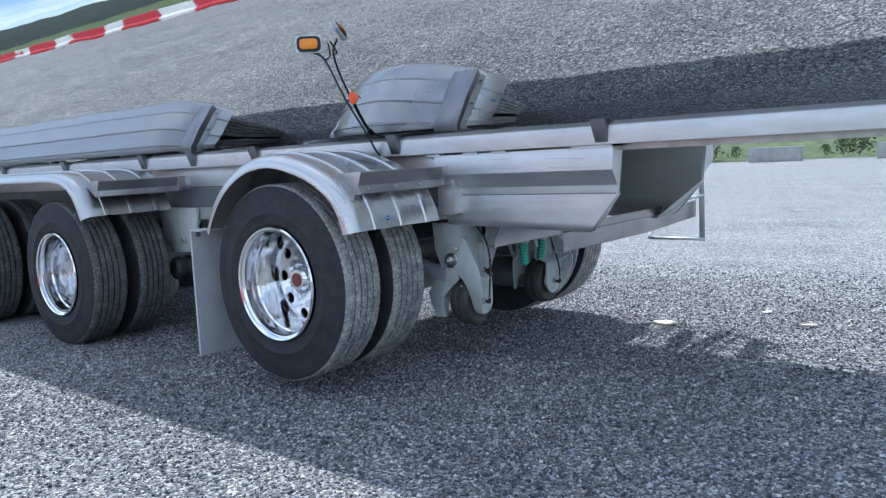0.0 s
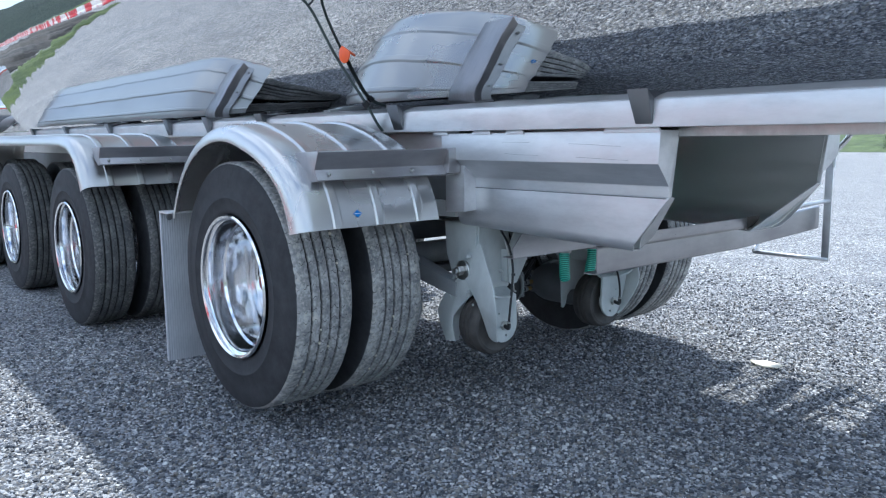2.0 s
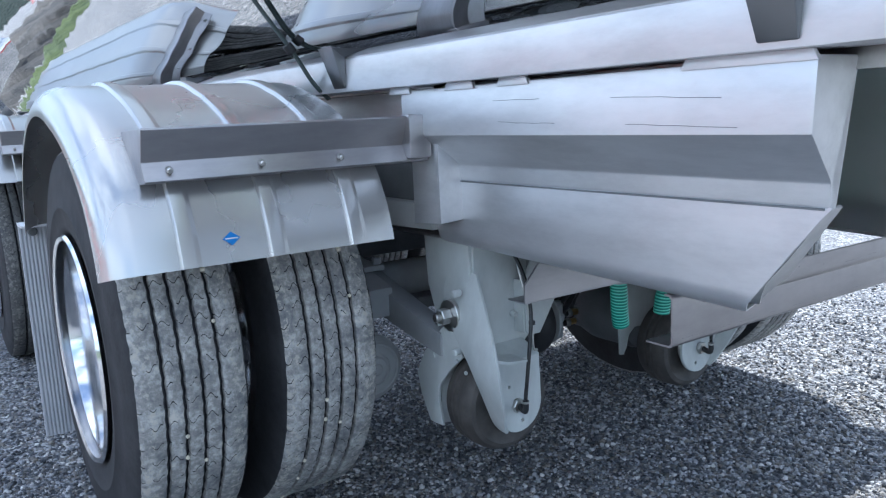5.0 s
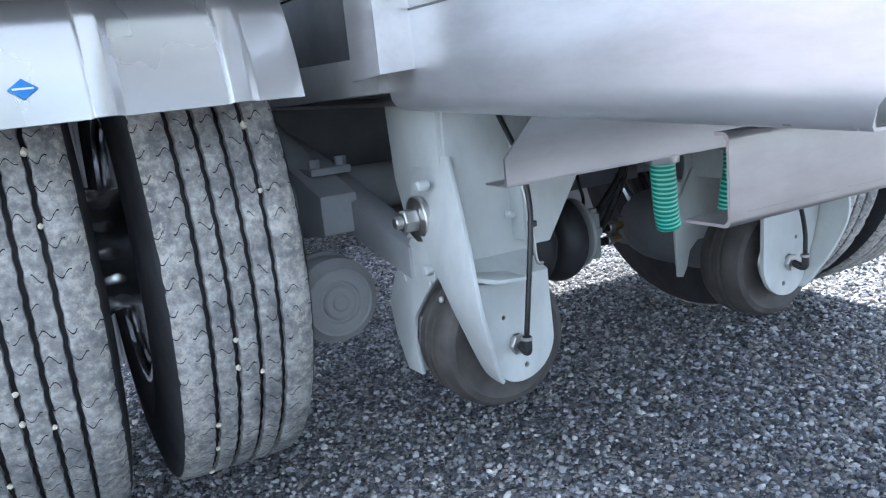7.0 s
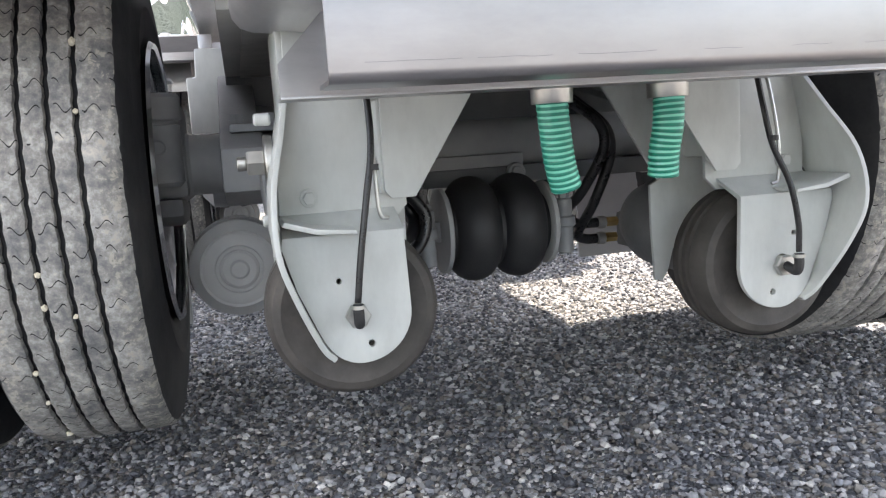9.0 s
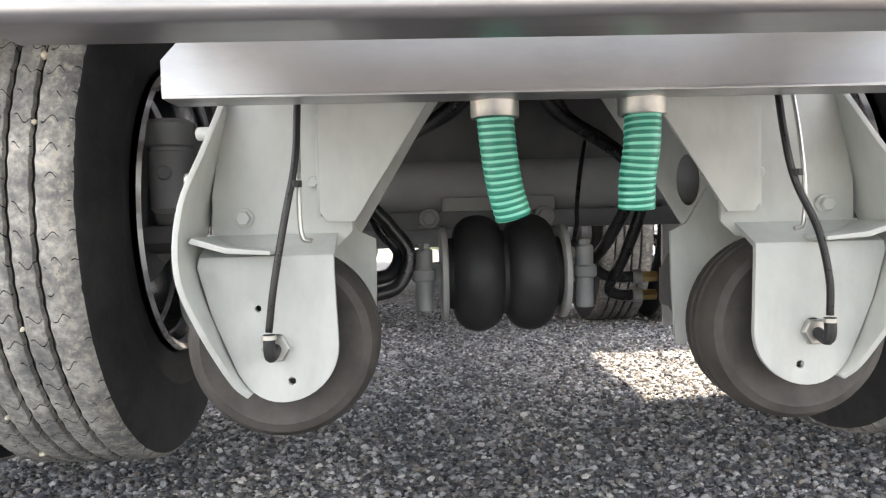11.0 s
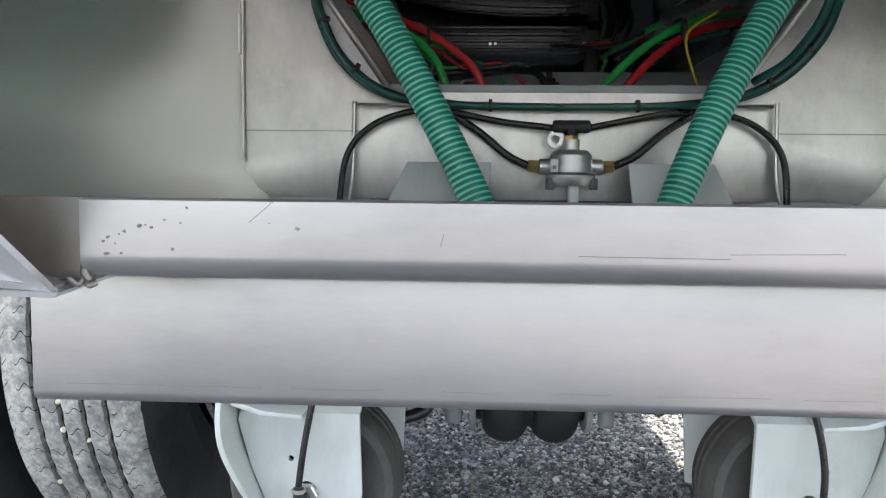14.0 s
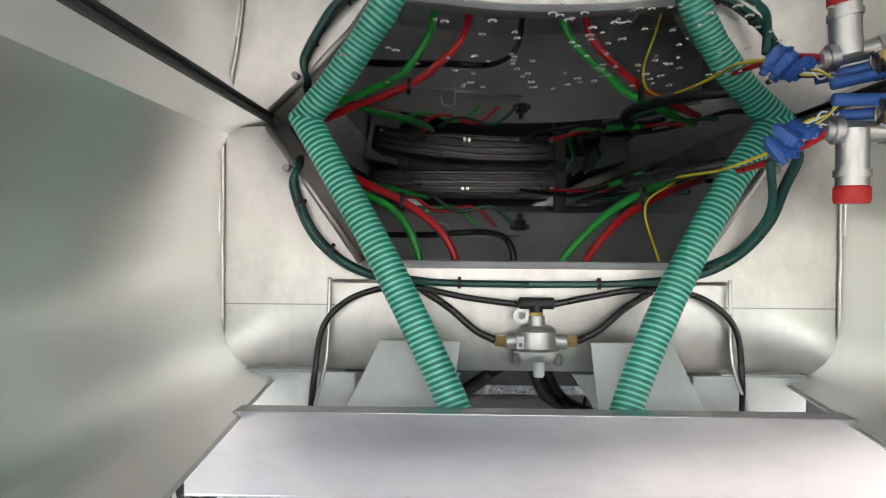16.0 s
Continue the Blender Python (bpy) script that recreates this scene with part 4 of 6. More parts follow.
def wheels():
    first = None
    data = {}
    for ax, (x, z) in enumerate(AXLES):
        for side in (-1, 1):
            for yc, inner in ((1.072, False), (0.761, True)):
                turn = 0 if (side < 0) != inner else 180
                roll = 17 * ax + 40 * inner + 11 * (side > 0)
                m = pose(x, side * yc, z, 0, 0, turn) @ pose(0, 0, 0, 0, roll, 0)
                if not data:
                    w = part("wheel", rim_mesh(), CHROME, trailer, "polished aluminium disc wheel with round hand holes")
                    data["wheel"] = w.data
                    t = part("tyre", tyre_mesh(), TREAD, w, "dusty black ribbed truck tyre", smooth=50)
                    data["tyre"] = t.data
                    h = part("hub", hub_mesh(), CHROME, w)
                    data["hub"] = h.data
                    c = part("hub_cap", rod((0, 0.007, 0), (0, 0.001, 0), 0.034, 20, 0.002), HUBRED, w, "dull red hub cap")
                    data["hub_cap"] = c.data
                    d = part("brake_drum", drum_mesh(), DARKPAINT, w)
                    data["brake_drum"] = d.data
                    data["wheel_nut"] = None
                    for i in range(10):
                        turn_nut = Matrix.Rotation(2 * math.pi * (i + 0.5) / 10, 4, "Y")
                        if data["wheel_nut"] is None:
                            data["wheel_nut"] = part("wheel_nut", nut((0.128, 0.083, 0), (0.128, 0.056, 0), 0.015), CHROME, w, m=turn_nut).data
                        else:
                            o = new("wheel_nut", data["wheel_nut"])
                            o.parent = w
                            o.matrix_basis = turn_nut
                    w.matrix_basis = m
                    continue
                w = new("wheel", data["wheel"])
                w.parent = trailer
                w.matrix_basis = m
                tagged(w, "polished aluminium disc wheel with round hand holes")
                # Forward axles take the tread with shade in its colour.
                if ax and "shaded" not in data:
                    data["shaded"] = data["tyre"].copy()
                    data["shaded"].materials[0] = TREAD_SHADED
                for k in ("tyre",) + (() if inner else ("hub", "hub_cap", "brake_drum")):
                    o = new(k, data["shaded" if ax and k == "tyre" else k])
                    o.parent = w
                for i in range(0 if inner else 10):
                    o = new("wheel_nut", data["wheel_nut"])
                    o.parent = w
                    o.matrix_basis = Matrix.Rotation(2 * math.pi * (i + 0.5) / 10, 4, "Y")


wheels()


def axle(x, z):
    bm = lathe([(0, -0.68), (0.075, -0.68), (0.075, -0.6), (0.06, -0.58), (0.06, -0.46), (0.056, -0.42), (0.056, 0.42), (0.06, 0.46), (0.06, 0.58), (0.075, 0.6), (0.075, 0.68), (0, 0.68)], (x, 0, z - 0.008), (x, 1, z - 0.008), 32)
    ob = part("axle", bm, GREYPAINT, trailer, "grey painted axle tube")
    for side in (-1, 1):
        arm = prism([(x - 0.45, z + 0.2), (x - 0.38, z + 0.2), (x - 0.1, z + 0.1), (x + 0.2, z + 0.02), (x + 0.2, z - 0.06), (x - 0.05, z - 0.1), (x - 0.3, z - 0.02)], "y", -0.52, -0.44, 0.008)
        part("trailing_arm", flip(arm, side), GREYPAINT, ob)
        cal = prism([(x - 0.06, z - 0.07), (x + 0.07, z - 0.07), (x + 0.08, z - 0.04), (x + 0.08, z + 0.1), (x + 0.06, z + 0.112), (x - 0.06, z + 0.112)], "y", -0.668, -0.586, 0.014)
        cal = lathe([(0, -0.045), (0.03, -0.045), (0.039, -0.036), (0.039, 0.07), (0.036, 0.072), (0.036, 0.078), (0.044, 0.082), (0.044, 0.122), (0.038, 0.13), (0.026, 0.13), (0.024, 0.1), (0, 0.1)], (x + 0.085, -0.629, z), (x + 0.085, -0.629, z + 1), 32, cal)
        part("brake_caliper", flip(cal, side), GREYPAINT, ob, "grey cast brake caliper")
        low = prism([(x - 0.04, z - 0.12), (x + 0.1, z - 0.12), (x + 0.13, z - 0.1), (x + 0.13, z - 0.066), (x - 0.04, z - 0.074)], "y", -0.675, -0.595, 0.012)
        part("caliper_bridge", flip(low, side), DARKPAINT, ob)
        cap = rod((x + 0.13, -0.63, z + 0.03), (x + 0.115, -0.63, z + 0.03), 0.014, 14, 0.003)
        part("caliper_cap", flip(cap, side), GREYPAINT, ob)
        seat = box((x - 0.03, -0.5, z + 0.05), (x + 0.11, -0.41, z + 0.066), 0.004)
        seat = box((x + 0.045, -0.475, z - 0.07), (x + 0.075, -0.44, z + 0.05), 0.006, seat)
        for yy in (-0.485, -0.425):
            seat = nut((x + 0.09, yy, z + 0.066), (x + 0.09, yy, z + 0.085), 0.013, seat)
        part("spring_seat", flip(seat, side), GREYPAINT, ob)
    return ob


def pebbles(x, y, z):
    """Small stones caught in the grooves of one tyre."""
    rnd = random.Random(6)
    for k in range(9):
        a = radians(rnd.uniform(20, 150))
        g = rnd.choice((-0.0565, -0.019, 0.019, 0.0565))
        r = rnd.uniform(0.004, 0.0065)
        bm = bmesh.new()
        bmesh.ops.create_icosphere(bm, subdivisions=1, radius=r)
        for v in bm.verts:
            v.co *= rnd.uniform(0.75, 1.2)
        part("pebble", bm, CARD, trailer, smooth=0, m=Matrix.Translation((x + 0.4745 * math.sin(a), y + g, z + 0.4745 * math.cos(a))))


pebbles(AXLES[0][0], -1.072, AXLES[0][1])
pebbles(AXLES[0][0], -0.761, AXLES[0][1])

for ax_x, ax_z in AXLES:
    axle(ax_x, ax_z + 0.04)
# ---- rear frame ----


def cross_beams():
    arc = [(0.482 + 0.008 * math.cos(radians(k)), 0.651 + 0.008 * math.sin(radians(k))) for k in range(0, -91, -18)]
    arc_up = [(0.482 + 0.008 * math.cos(radians(k)), 0.731 + 0.008 * math.sin(radians(k))) for k in range(90, -1, -18)]
    inner = [(0.43, 0.643), (0.43, 0.6465), (0.482, 0.6465), (0.4865, 0.651), (0.4865, 0.731), (0.482, 0.7355), (0.472, 0.7355), (0.472, 0.739)]
    a = prism(arc + inner + arc_up, "y", 0.5, 1.15, 0.0)
    for v in a.verts:
        if v.co.y > 1.0:
            v.co.z += 0.026 + 0.1 * (v.co.z - 0.643)
    a = prism(arc + inner + arc_up, "y", -0.425, 0.4995, 0.0, bm=a)
    part("bumper_beam", a, STEEL_Y, trailer, "wide folded stainless steel bumper beam")
    prof = [(0.58 + 0.013 * math.cos(radians(k)), 0.757 + 0.013 * math.sin(radians(k))) for k in range(-90, 1, 15)]
    prof += [(0.593, 0.7875), (0.5915, 0.789), (0.5895, 0.788), (0.5885, 0.757), (0.5865, 0.7515), (0.58, 0.7485), (0.556, 0.7485), (0.556, 0.744)]
    lip = part("lip_beam", prism(prof, "y", -0.335, 0.335, 0.0), STEEL_Y, trailer, "narrow rounded steel lip beam with weld stains")
    for side in (-1, 1):
        # Corner plate, darker and browner than the beam it joins.
        fill = prism([(-0.46, 0.789), (-0.333, 0.789), (-0.331, 0.746), (-0.345, 0.741), (-0.46, 0.75)], "x", 0.578, 0.584, 0.001)
        part("corner_filler", flip(fill, side), STAIN, lip, "darker brownish corner plate behind a rough weld")
        rnd = random.Random(12)
        bead = tube([(0.588 + rnd.uniform(-0.002, 0.002), -0.333 + rnd.uniform(-0.003, 0.003), 0.742 + 0.0052 * k) for k in range(10)], 0.0024, 8)
        part("weld_bead", flip(bead, side), STAIN, lip)
        toe = tube([(0.59 + rnd.uniform(-0.003, 0.002), -0.328 - 0.0035 * k, 0.742 + rnd.uniform(-0.0025, 0.0015)) for k in range(9)], 0.0018, 8)
        part("weld_bead", flip(toe, side), STAIN, lip)
    rnd = random.Random(9)
    for k in range(16):
        y, z, r = -0.325 + abs(rnd.gauss(0, 0.045)), rnd.uniform(0.757, 0.784), rnd.uniform(0.0004, 0.0012)
        fleck = [(y + r * rnd.uniform(0.6, 1.8) * math.cos(a), z + r * rnd.uniform(0.6, 1.2) * math.sin(a)) for a in [i * math.pi / 3 for i in range(6)]]
        part("rust_fleck", prism(fleck, "x", 0.5928, 0.5934), DARKPAINT, lip)
    rnd = random.Random(5)
    y = -0.4
    while y < 0.4:
        n = rnd.uniform(0.02, 0.1)
        pts = [(0.4899, y + n * k / 4, 0.6565 + rnd.uniform(-0.0004, 0.0004)) for k in range(5)]
        part("scratch", tube(pts, 0.00022, 5), SEAT, trailer)
        y += n + rnd.uniform(0.01, 0.05)
    for y, z, dy, dz in ((-0.24, 0.776, 0.014, 0.012), (-0.135, 0.764, 0.002, 0.007), (0.18, 0.77, 0.05, 0.0), (0.02, 0.762, 0.06, 0.001), (-0.06, 0.76, 0.08, -0.0005)):
        part("scratch", tube([(0.593, y, z), (0.593, y + dy, z + dz)], 0.0002, 5), SEAT, lip)
    b = prism([(-0.436, 0.66), (0.436, 0.66), (0.436, 0.697), (0.376, 0.761), (-0.376, 0.761), (-0.436, 0.697)], "x", 0.103, 0.108, 0.0)
    b = box((0.05, -0.436, 0.6565), (0.108, 0.436, 0.66), 0.001, b)
    b = box((0.07, -0.376, 0.758), (0.107, 0.376, 0.762), 0.001, b)
    part("drip_tray", b, TRAYSTEEL, trailer, "folded steel cross tray with cut-off corners")


cross_beams()


def bulkhead():
    out = [(-0.467, 0.776), (0.467, 0.776), (0.467, 1.139), (0.392, 1.142), (0.25, 0.938), (-0.25, 0.938), (-0.392, 1.142), (-0.467, 1.139)]
    ob = part("bulkhead", prism(out, "x", -0.135, -0.125, 0.001), STEEL_IN, trailer, "dull stainless steel cross wall with a wide opening")
    for side in (-1, 1):
        lip = tube([(-0.122, -0.392, 1.141), (-0.122, -0.25, 0.937)], 0.0055, 8)
        ret = bmesh.new()
        vs = [ret.verts.new(p) for p in ((-0.13, -0.392, 1.141), (-0.13, -0.25, 0.937), (-0.175, -0.235, 0.942), (-0.175, -0.377, 1.146))]
        ret.faces.new(vs)
        ext = bmesh.ops.extrude_face_region(ret, geom=ret.faces[:])
        bmesh.ops.translate(ret, vec=(0, 0.003, 0.002), verts=[g for g in ext["geom"] if isinstance(g, bmesh.types.BMVert)])
        bmesh.ops.recalc_face_normals(ret, faces=ret.faces)
        part("return_flange", flip(ret, side), STEEL_IN, ob)
        part("edge_bead", flip(lip, side), STEEL_IN, ob)
        weld = tube([(-0.1225, -0.461, 0.79), (-0.1225, -0.4605, 0.9), (-0.1225, -0.461, 0.95), (-0.1225, -0.4602, 1.05), (-0.1225, -0.461, 1.138)], 0.0035, 8)
        part("weld_bead", flip(weld, side), STEEL_IN, ob)
        part("edge_bolt", flip(rod((-0.125, -0.362, 1.078), (-0.108, -0.362, 1.078), 0.0055, 10, 0.001), side), STAIN, ob)
        fold = box((-0.1262, -0.457, 0.8725), (-0.1243, -0.29, 0.8742), 0.0)
        part("fold", flip(fold, side), SEAT, ob)
        pin = tube([(-0.112, -0.296, 0.915), (-0.112, -0.297, 0.87), (-0.105, -0.3, 0.79), (-0.06, -0.315, 0.7), (-0.02, -0.314, 0.58), (-0.015, -0.312, 0.51), (-0.015, -0.3, 0.5)], 0.003, 8)
        part("guide_rod", flip(pin, side), ZINC, ob)
    top = box((-0.16, -0.25, 0.929), (-0.1235, 0.25, 0.9405), 0.002)
    part("top_edge", top, GREYPAINT, ob)
    part("cross_rod", tube([(-0.11, -0.29, 0.91), (-0.11, 0.29, 0.91)], 0.0025, 8), ZINC, ob)
    for side in (-1, 1):
        fl = prism([(-1.4, -0.466), (-0.14, -0.466), (-0.14, -0.3), (-1.4, -0.3)], "z", 0.776, 0.782, 0)
        part("shelf_plate", flip(fl, side), STEEL_IN, ob)
    return ob


bulkhead()


def side_roller(side):
    """A sideways roller in a welded fork below the rear frame."""
    edge = [(-0.412, 0.69), (-0.428, 0.62), (-0.446, 0.545), (-0.448, 0.47), (-0.43, 0.409), (-0.4, 0.339), (-0.382, 0.316)]
    arc = [(-0.345 + 0.072 * math.cos(radians(k)) * (1 if k > 270 else 0.85), 0.372 + 0.068 * math.sin(radians(k))) for k in range(225, 361, 9)]
    up = prism([(-0.415, 0.775), (-0.418, 0.68), (-0.44, 0.56), (-0.44, 0.49), (-0.276, 0.49), (-0.256, 0.51), (-0.256, 0.775)], "x", -0.108, -0.1, 0.001)
    ob = part("side_roller", flip(up, side), PAINT, trailer, "pale grey painted roller fork under the frame")
    low = prism([(-0.443, 0.482), (-0.446, 0.47), (-0.429, 0.409), (-0.399, 0.339), *arc, (-0.276, 0.465), (-0.276, 0.482)], "x", -0.046, -0.036, 0.0015, [ring(-0.35, 0.376, 0.012, 14), ring(-0.333, 0.33, 0.005, 10), ring(-0.372, 0.419, 0.004, 10)])
    part("lower_plate", flip(low, side), PAINT, ob)
    bend = prism([(-0.108, 0.506), (-0.1, 0.508), (-0.036, 0.482), (-0.046, 0.478)], "y", -0.443, -0.276, 0.0)
    part("bend_plate", flip(bend, side), PAINT, ob)
    strip = bmesh.new()
    cols = []
    ctrl = [(r, *p, f) for p, r, f in zip(edge, (-0.09, -0.04, 0.012, 0.03, 0.018, -0.014, -0.03), (-0.2, -0.205, -0.14, -0.075, -0.06, -0.06, -0.05))]
    line = list(zip(smooth_path([(r, y, z) for r, y, z, f in ctrl], 5), smooth_path([(f, y, z) for r, y, z, f in ctrl], 5)))
    for i, (p, q) in enumerate(line):
        d = (line[min(i + 1, len(line) - 1)][0] - line[max(i - 1, 0)][0])
        nor = Vector((0, d.z, -d.y)).normalized() * 0.008
        if nor.y > 0:
            nor = -nor
        cols.append([strip.verts.new(v) for v in (p, p + nor, q + nor, q)])
    for a, b in zip(cols, cols[1:]):
        for i in range(4):
            j = (i + 1) % 4
            strip.faces.new((a[i], a[j], b[j], b[i]))
    strip.faces.new(cols[0])
    strip.faces.new(cols[-1][::-1])
    bmesh.ops.recalc_face_normals(strip, faces=strip.faces)
    bevel(strip, 0.002, 2, 50)
    part("side_plate", flip(strip, side), PAINT, ob)
    fwd = prism([(-0.42, 0.56), (-0.45, 0.52), (-0.452, 0.47), (-0.43, 0.4), (-0.44, 0.29), (-0.41, 0.285), (-0.385, 0.36), (-0.35, 0.4), (-0.3, 0.4), (-0.275, 0.38), (-0.265, 0.345), (-0.252, 0.325), (-0.238, 0.328), (-0.233, 0.42), (-0.232, 0.495), (-0.257, 0.507), (-0.29, 0.56)], "x", -0.245, -0.237, 0.0015)
    part("forward_plate", flip(fwd, side), PAINT, ob)
    eye = [(-0.266 + 0.019 * math.cos(a), 0.573 + 0.04 * math.sin(a)) for a in [i * math.pi / 10 for i in range(20)]]
    rear = prism([(-0.1, 0.75), (-0.166, 0.65), (-0.257, 0.5), (-0.42, 0.5), (-0.415, 0.75)], "x", -0.256, -0.249, 0.001, [eye])
    part("forward_wing", flip(rear, side), PAINT, ob)
    fl = prism([(-0.13, 0.575), (-0.2, 0.545), (-0.285, 0.465), (-0.325, 0.405), (-0.31, 0.35), (-0.272, 0.288), (-0.214, 0.291), (-0.232, 0.355), (-0.222, 0.395), (-0.165, 0.45), (-0.12, 0.485)], "y", -0.448, -0.44, 0.002)
    part("forward_flange", flip(fl, side), PAINT, ob)
    for x, z in ((-0.135, 0.475), (-0.1, 0.455)):
        part("rivet", flip(rod((x, -0.448, z), (x, -0.455, z), 0.005, 10, 0.002), side), PAINT, ob)
    wing = prism([(-0.215, 0.828), (-0.293, 0.67), (-0.294, 0.535), (-0.285, 0.523), (-0.25, 0.523), (-0.16, 0.662), (-0.112, 0.735), (-0.1, 0.828)], "x", -0.066, -0.06, 0.001)
    wing = prism([(-0.108, 0.53), (-0.066, 0.53), (-0.066, 0.66), (-0.108, 0.66)], "y", -0.298, -0.293, 0.001, bm=wing)
    part("wing_plate", flip(wing, side), PAINT, ob)
    col = prism([(-0.3, 0.785), (-0.29, 0.64), (-0.25, 0.54), (-0.11, 0.54), (-0.109, 0.7), (-0.109, 0.778)], "y", -0.425, -0.3, 0.006)
    part("column", flip(col, side), PAINT, ob)
    rib = prism([(-0.444, 0.502), (-0.44, 0.508), (-0.4, 0.495), (-0.347, 0.49), (-0.347, 0.485), (-0.4, 0.488), (-0.44, 0.5)], "x", -0.1, 0.005, 0.001)
    part("rib", flip(rib, side), PAINT, ob)
    tyre = lathe([(0.05, -0.05), (0.095, -0.05), (0.105, -0.054), (0.116, -0.05), (0.124, -0.036), (0.1255, -0.02), (0.1255, -0.016), (0.119, -0.013), (0.119, -0.009), (0.126, -0.006), (0.126, 0.006), (0.119, 0.009), (0.119, 0.013), (0.1255, 0.016), (0.124, 0.036), (0.116, 0.05), (0.105, 0.054), (0.095, 0.05), (0.05, 0.05)], (-0.118, -0.349, 0.376), (0, -0.349, 0.376), 56)
    part("roller", flip(tyre, side), ROLLRUB, ob, "worn grey rubber roller")
    core = lathe([(0, -0.058), (0.045, -0.058), (0.05, -0.05), (0.05, 0.05), (0.045, 0.058), (0, 0.058)], (-0.118, -0.343, 0.376), (0, -0.343, 0.376), 28)
    part("roller_core", flip(core, side), ZINC, ob)
    ax = rod((-0.2, -0.35, 0.376), (-0.028, -0.35, 0.376), 0.0115, 16, 0.002)
    ax = nut((-0.036, -0.35, 0.376), (-0.024, -0.35, 0.376), 0.018, ax)
    part("axle_bolt", flip(ax, side), ZINC, ob)
    fit = tube([(-0.026, -0.35, 0.376), (-0.006, -0.352, 0.37), (0.0, -0.353, 0.378), (0.0, -0.353, 0.398)], 0.0075, 10)
    part("elbow_fitting", flip(fit, side), RUBBER, ob, "black elbow fitting")
    ringb = rod((0.0, -0.353, 0.392), (0.0, -0.353, 0.397), 0.0092, 14)
    part("fitting_ring", flip(ringb, side), ZINC, ob)
    if side < 0:
        pts = [(0, -0.353, 0.395), (0.0, -0.345, 0.45), (-0.005, -0.33, 0.53), (-0.015, -0.317, 0.6), (-0.04, -0.315, 0.68), (-0.1, -0.316, 0.77), (-0.106, -0.305, 0.84), (-0.106, -0.27, 0.88), (-0.106, -0.215, 0.9), (-0.106, -0.16, 0.9), (-0.104, -0.09, 0.887), (-0.1, -0.015, 0.878)]
    else:
        pts = [(0, -0.353, 0.395), (0.0, -0.352, 0.44), (-0.004, -0.34, 0.5), (-0.012, -0.316, 0.56), (-0.02, -0.306, 0.62), (-0.05, -0.31, 0.7), (-0.1, -0.327, 0.77), (-0.106, -0.32, 0.84), (-0.106, -0.285, 0.88), (-0.106, -0.23, 0.9), (-0.106, -0.17, 0.9), (-0.104, -0.11, 0.89), (-0.1, -0.05, 0.878)]
    part("air_line", flip(tube(pts, 0.0047, 10), side), HOSEBLK, ob, "thin black air line")
    clip = rod((-0.012, -0.317, 0.566), (-0.012, -0.317, 0.574), 0.008, 10)
    part("clip", flip(clip, side), RUBBER, ob)
    for x, y, z, r in ((-0.1, -0.398, 0.53, 0.0098), (-0.1, -0.305, 0.575, 0.0065)):
        b = rod((x, y, z), (x + 0.006, y, z), r * 1.35, 18, 0.001)
        b = nut((x + 0.006, y, z), (x + 0.016, y, z), r, b)
        part("bolt", flip(b, side), PAINT, ob)
    pivot = rod((-0.163, -0.44, 0.584), (-0.163, -0.452, 0.584), 0.04, 28, 0.002)
    part("pivot_washer", flip(pivot, side), ZINC, ob)
    pn = nut((-0.163, -0.452, 0.584), (-0.163, -0.478, 0.584), 0.02)
    pn = rod((-0.163, -0.478, 0.584), (-0.163, -0.492, 0.584), 0.011, 14, 0.002, pn)
    part("pivot_bolt", flip(pn, side), ZINC, ob)
    for x, z in ((-0.125, 0.645), (-0.13, 0.5)):
        b = rod((x, -0.44, z), (x, -0.464, z), 0.009, 12, 0.003)
        part("side_bolt", flip(b, side), PAINT, ob)
    for piece in (ob, *ob.children):
        kind = piece.name.split(".")[0]
        for v in piece.data.vertices:
            if kind in ("roller", "roller_core", "axle_bolt", "elbow_fitting", "fitting_ring"):
                v.co.z -= 0.009
            elif v.co.z < 0.48:
                v.co.z = 0.48 + (v.co.z - 0.48) * 1.038
    ob.location.y = -0.016 if side > 0 else 0.0
    return ob


for s in (-1, 1):
    side_roller(s)


def green_hose(side):
    pts = [(-0.08, -0.355, 1.2), (-0.071, -0.331, 1.155), (-0.045, -0.265, 1.045), (-0.02, -0.198, 0.93), (0.015, -0.11, 0.757), (0.034, -0.08, 0.67)]
    if side > 0:
        pts = [(-0.09, -0.38, 1.2), (-0.08, -0.352, 1.155), (-0.05, -0.272, 1.05), (-0.015, -0.188, 0.905), (0.017, -0.122, 0.758), (0.042, -0.1, 0.67)]
    ob = part("drain_hose", flip(tube(pts, 0.0215, 20, 6, pitch=0.0078, wave=0.0006), side), SPIRAL, trailer, "green drain hose with a pale spiral")
    if side < 0:
        low = [(0.038, -0.078, 0.64), (0.036, -0.074, 0.6), (0.031, -0.067, 0.557), (0.026, -0.057, 0.523)]
    else:
        low = [(0.042, -0.094, 0.64), (0.042, -0.092, 0.6), (0.037, -0.088, 0.565), (0.032, -0.088, 0.53)]
    part("hose_end", flip(tube(low, 0.0215, 20, 6, pitch=0.0078, wave=0.0006), side), SPIRAL, ob)
    y = low[0][1]
    col = lathe([(0.0235, -0.004), (0.0275, -0.004), (0.0282, -0.003), (0.0282, 0.02), (0.0272, 0.021), (0.0235, 0.021)], (0.039, y, 0.642), (0.039, y, 1.6), 24)
    part("collar", flip(col, side), ZINC, ob, "bare steel hose collar")


for s in (-1, 1):
    green_hose(s)


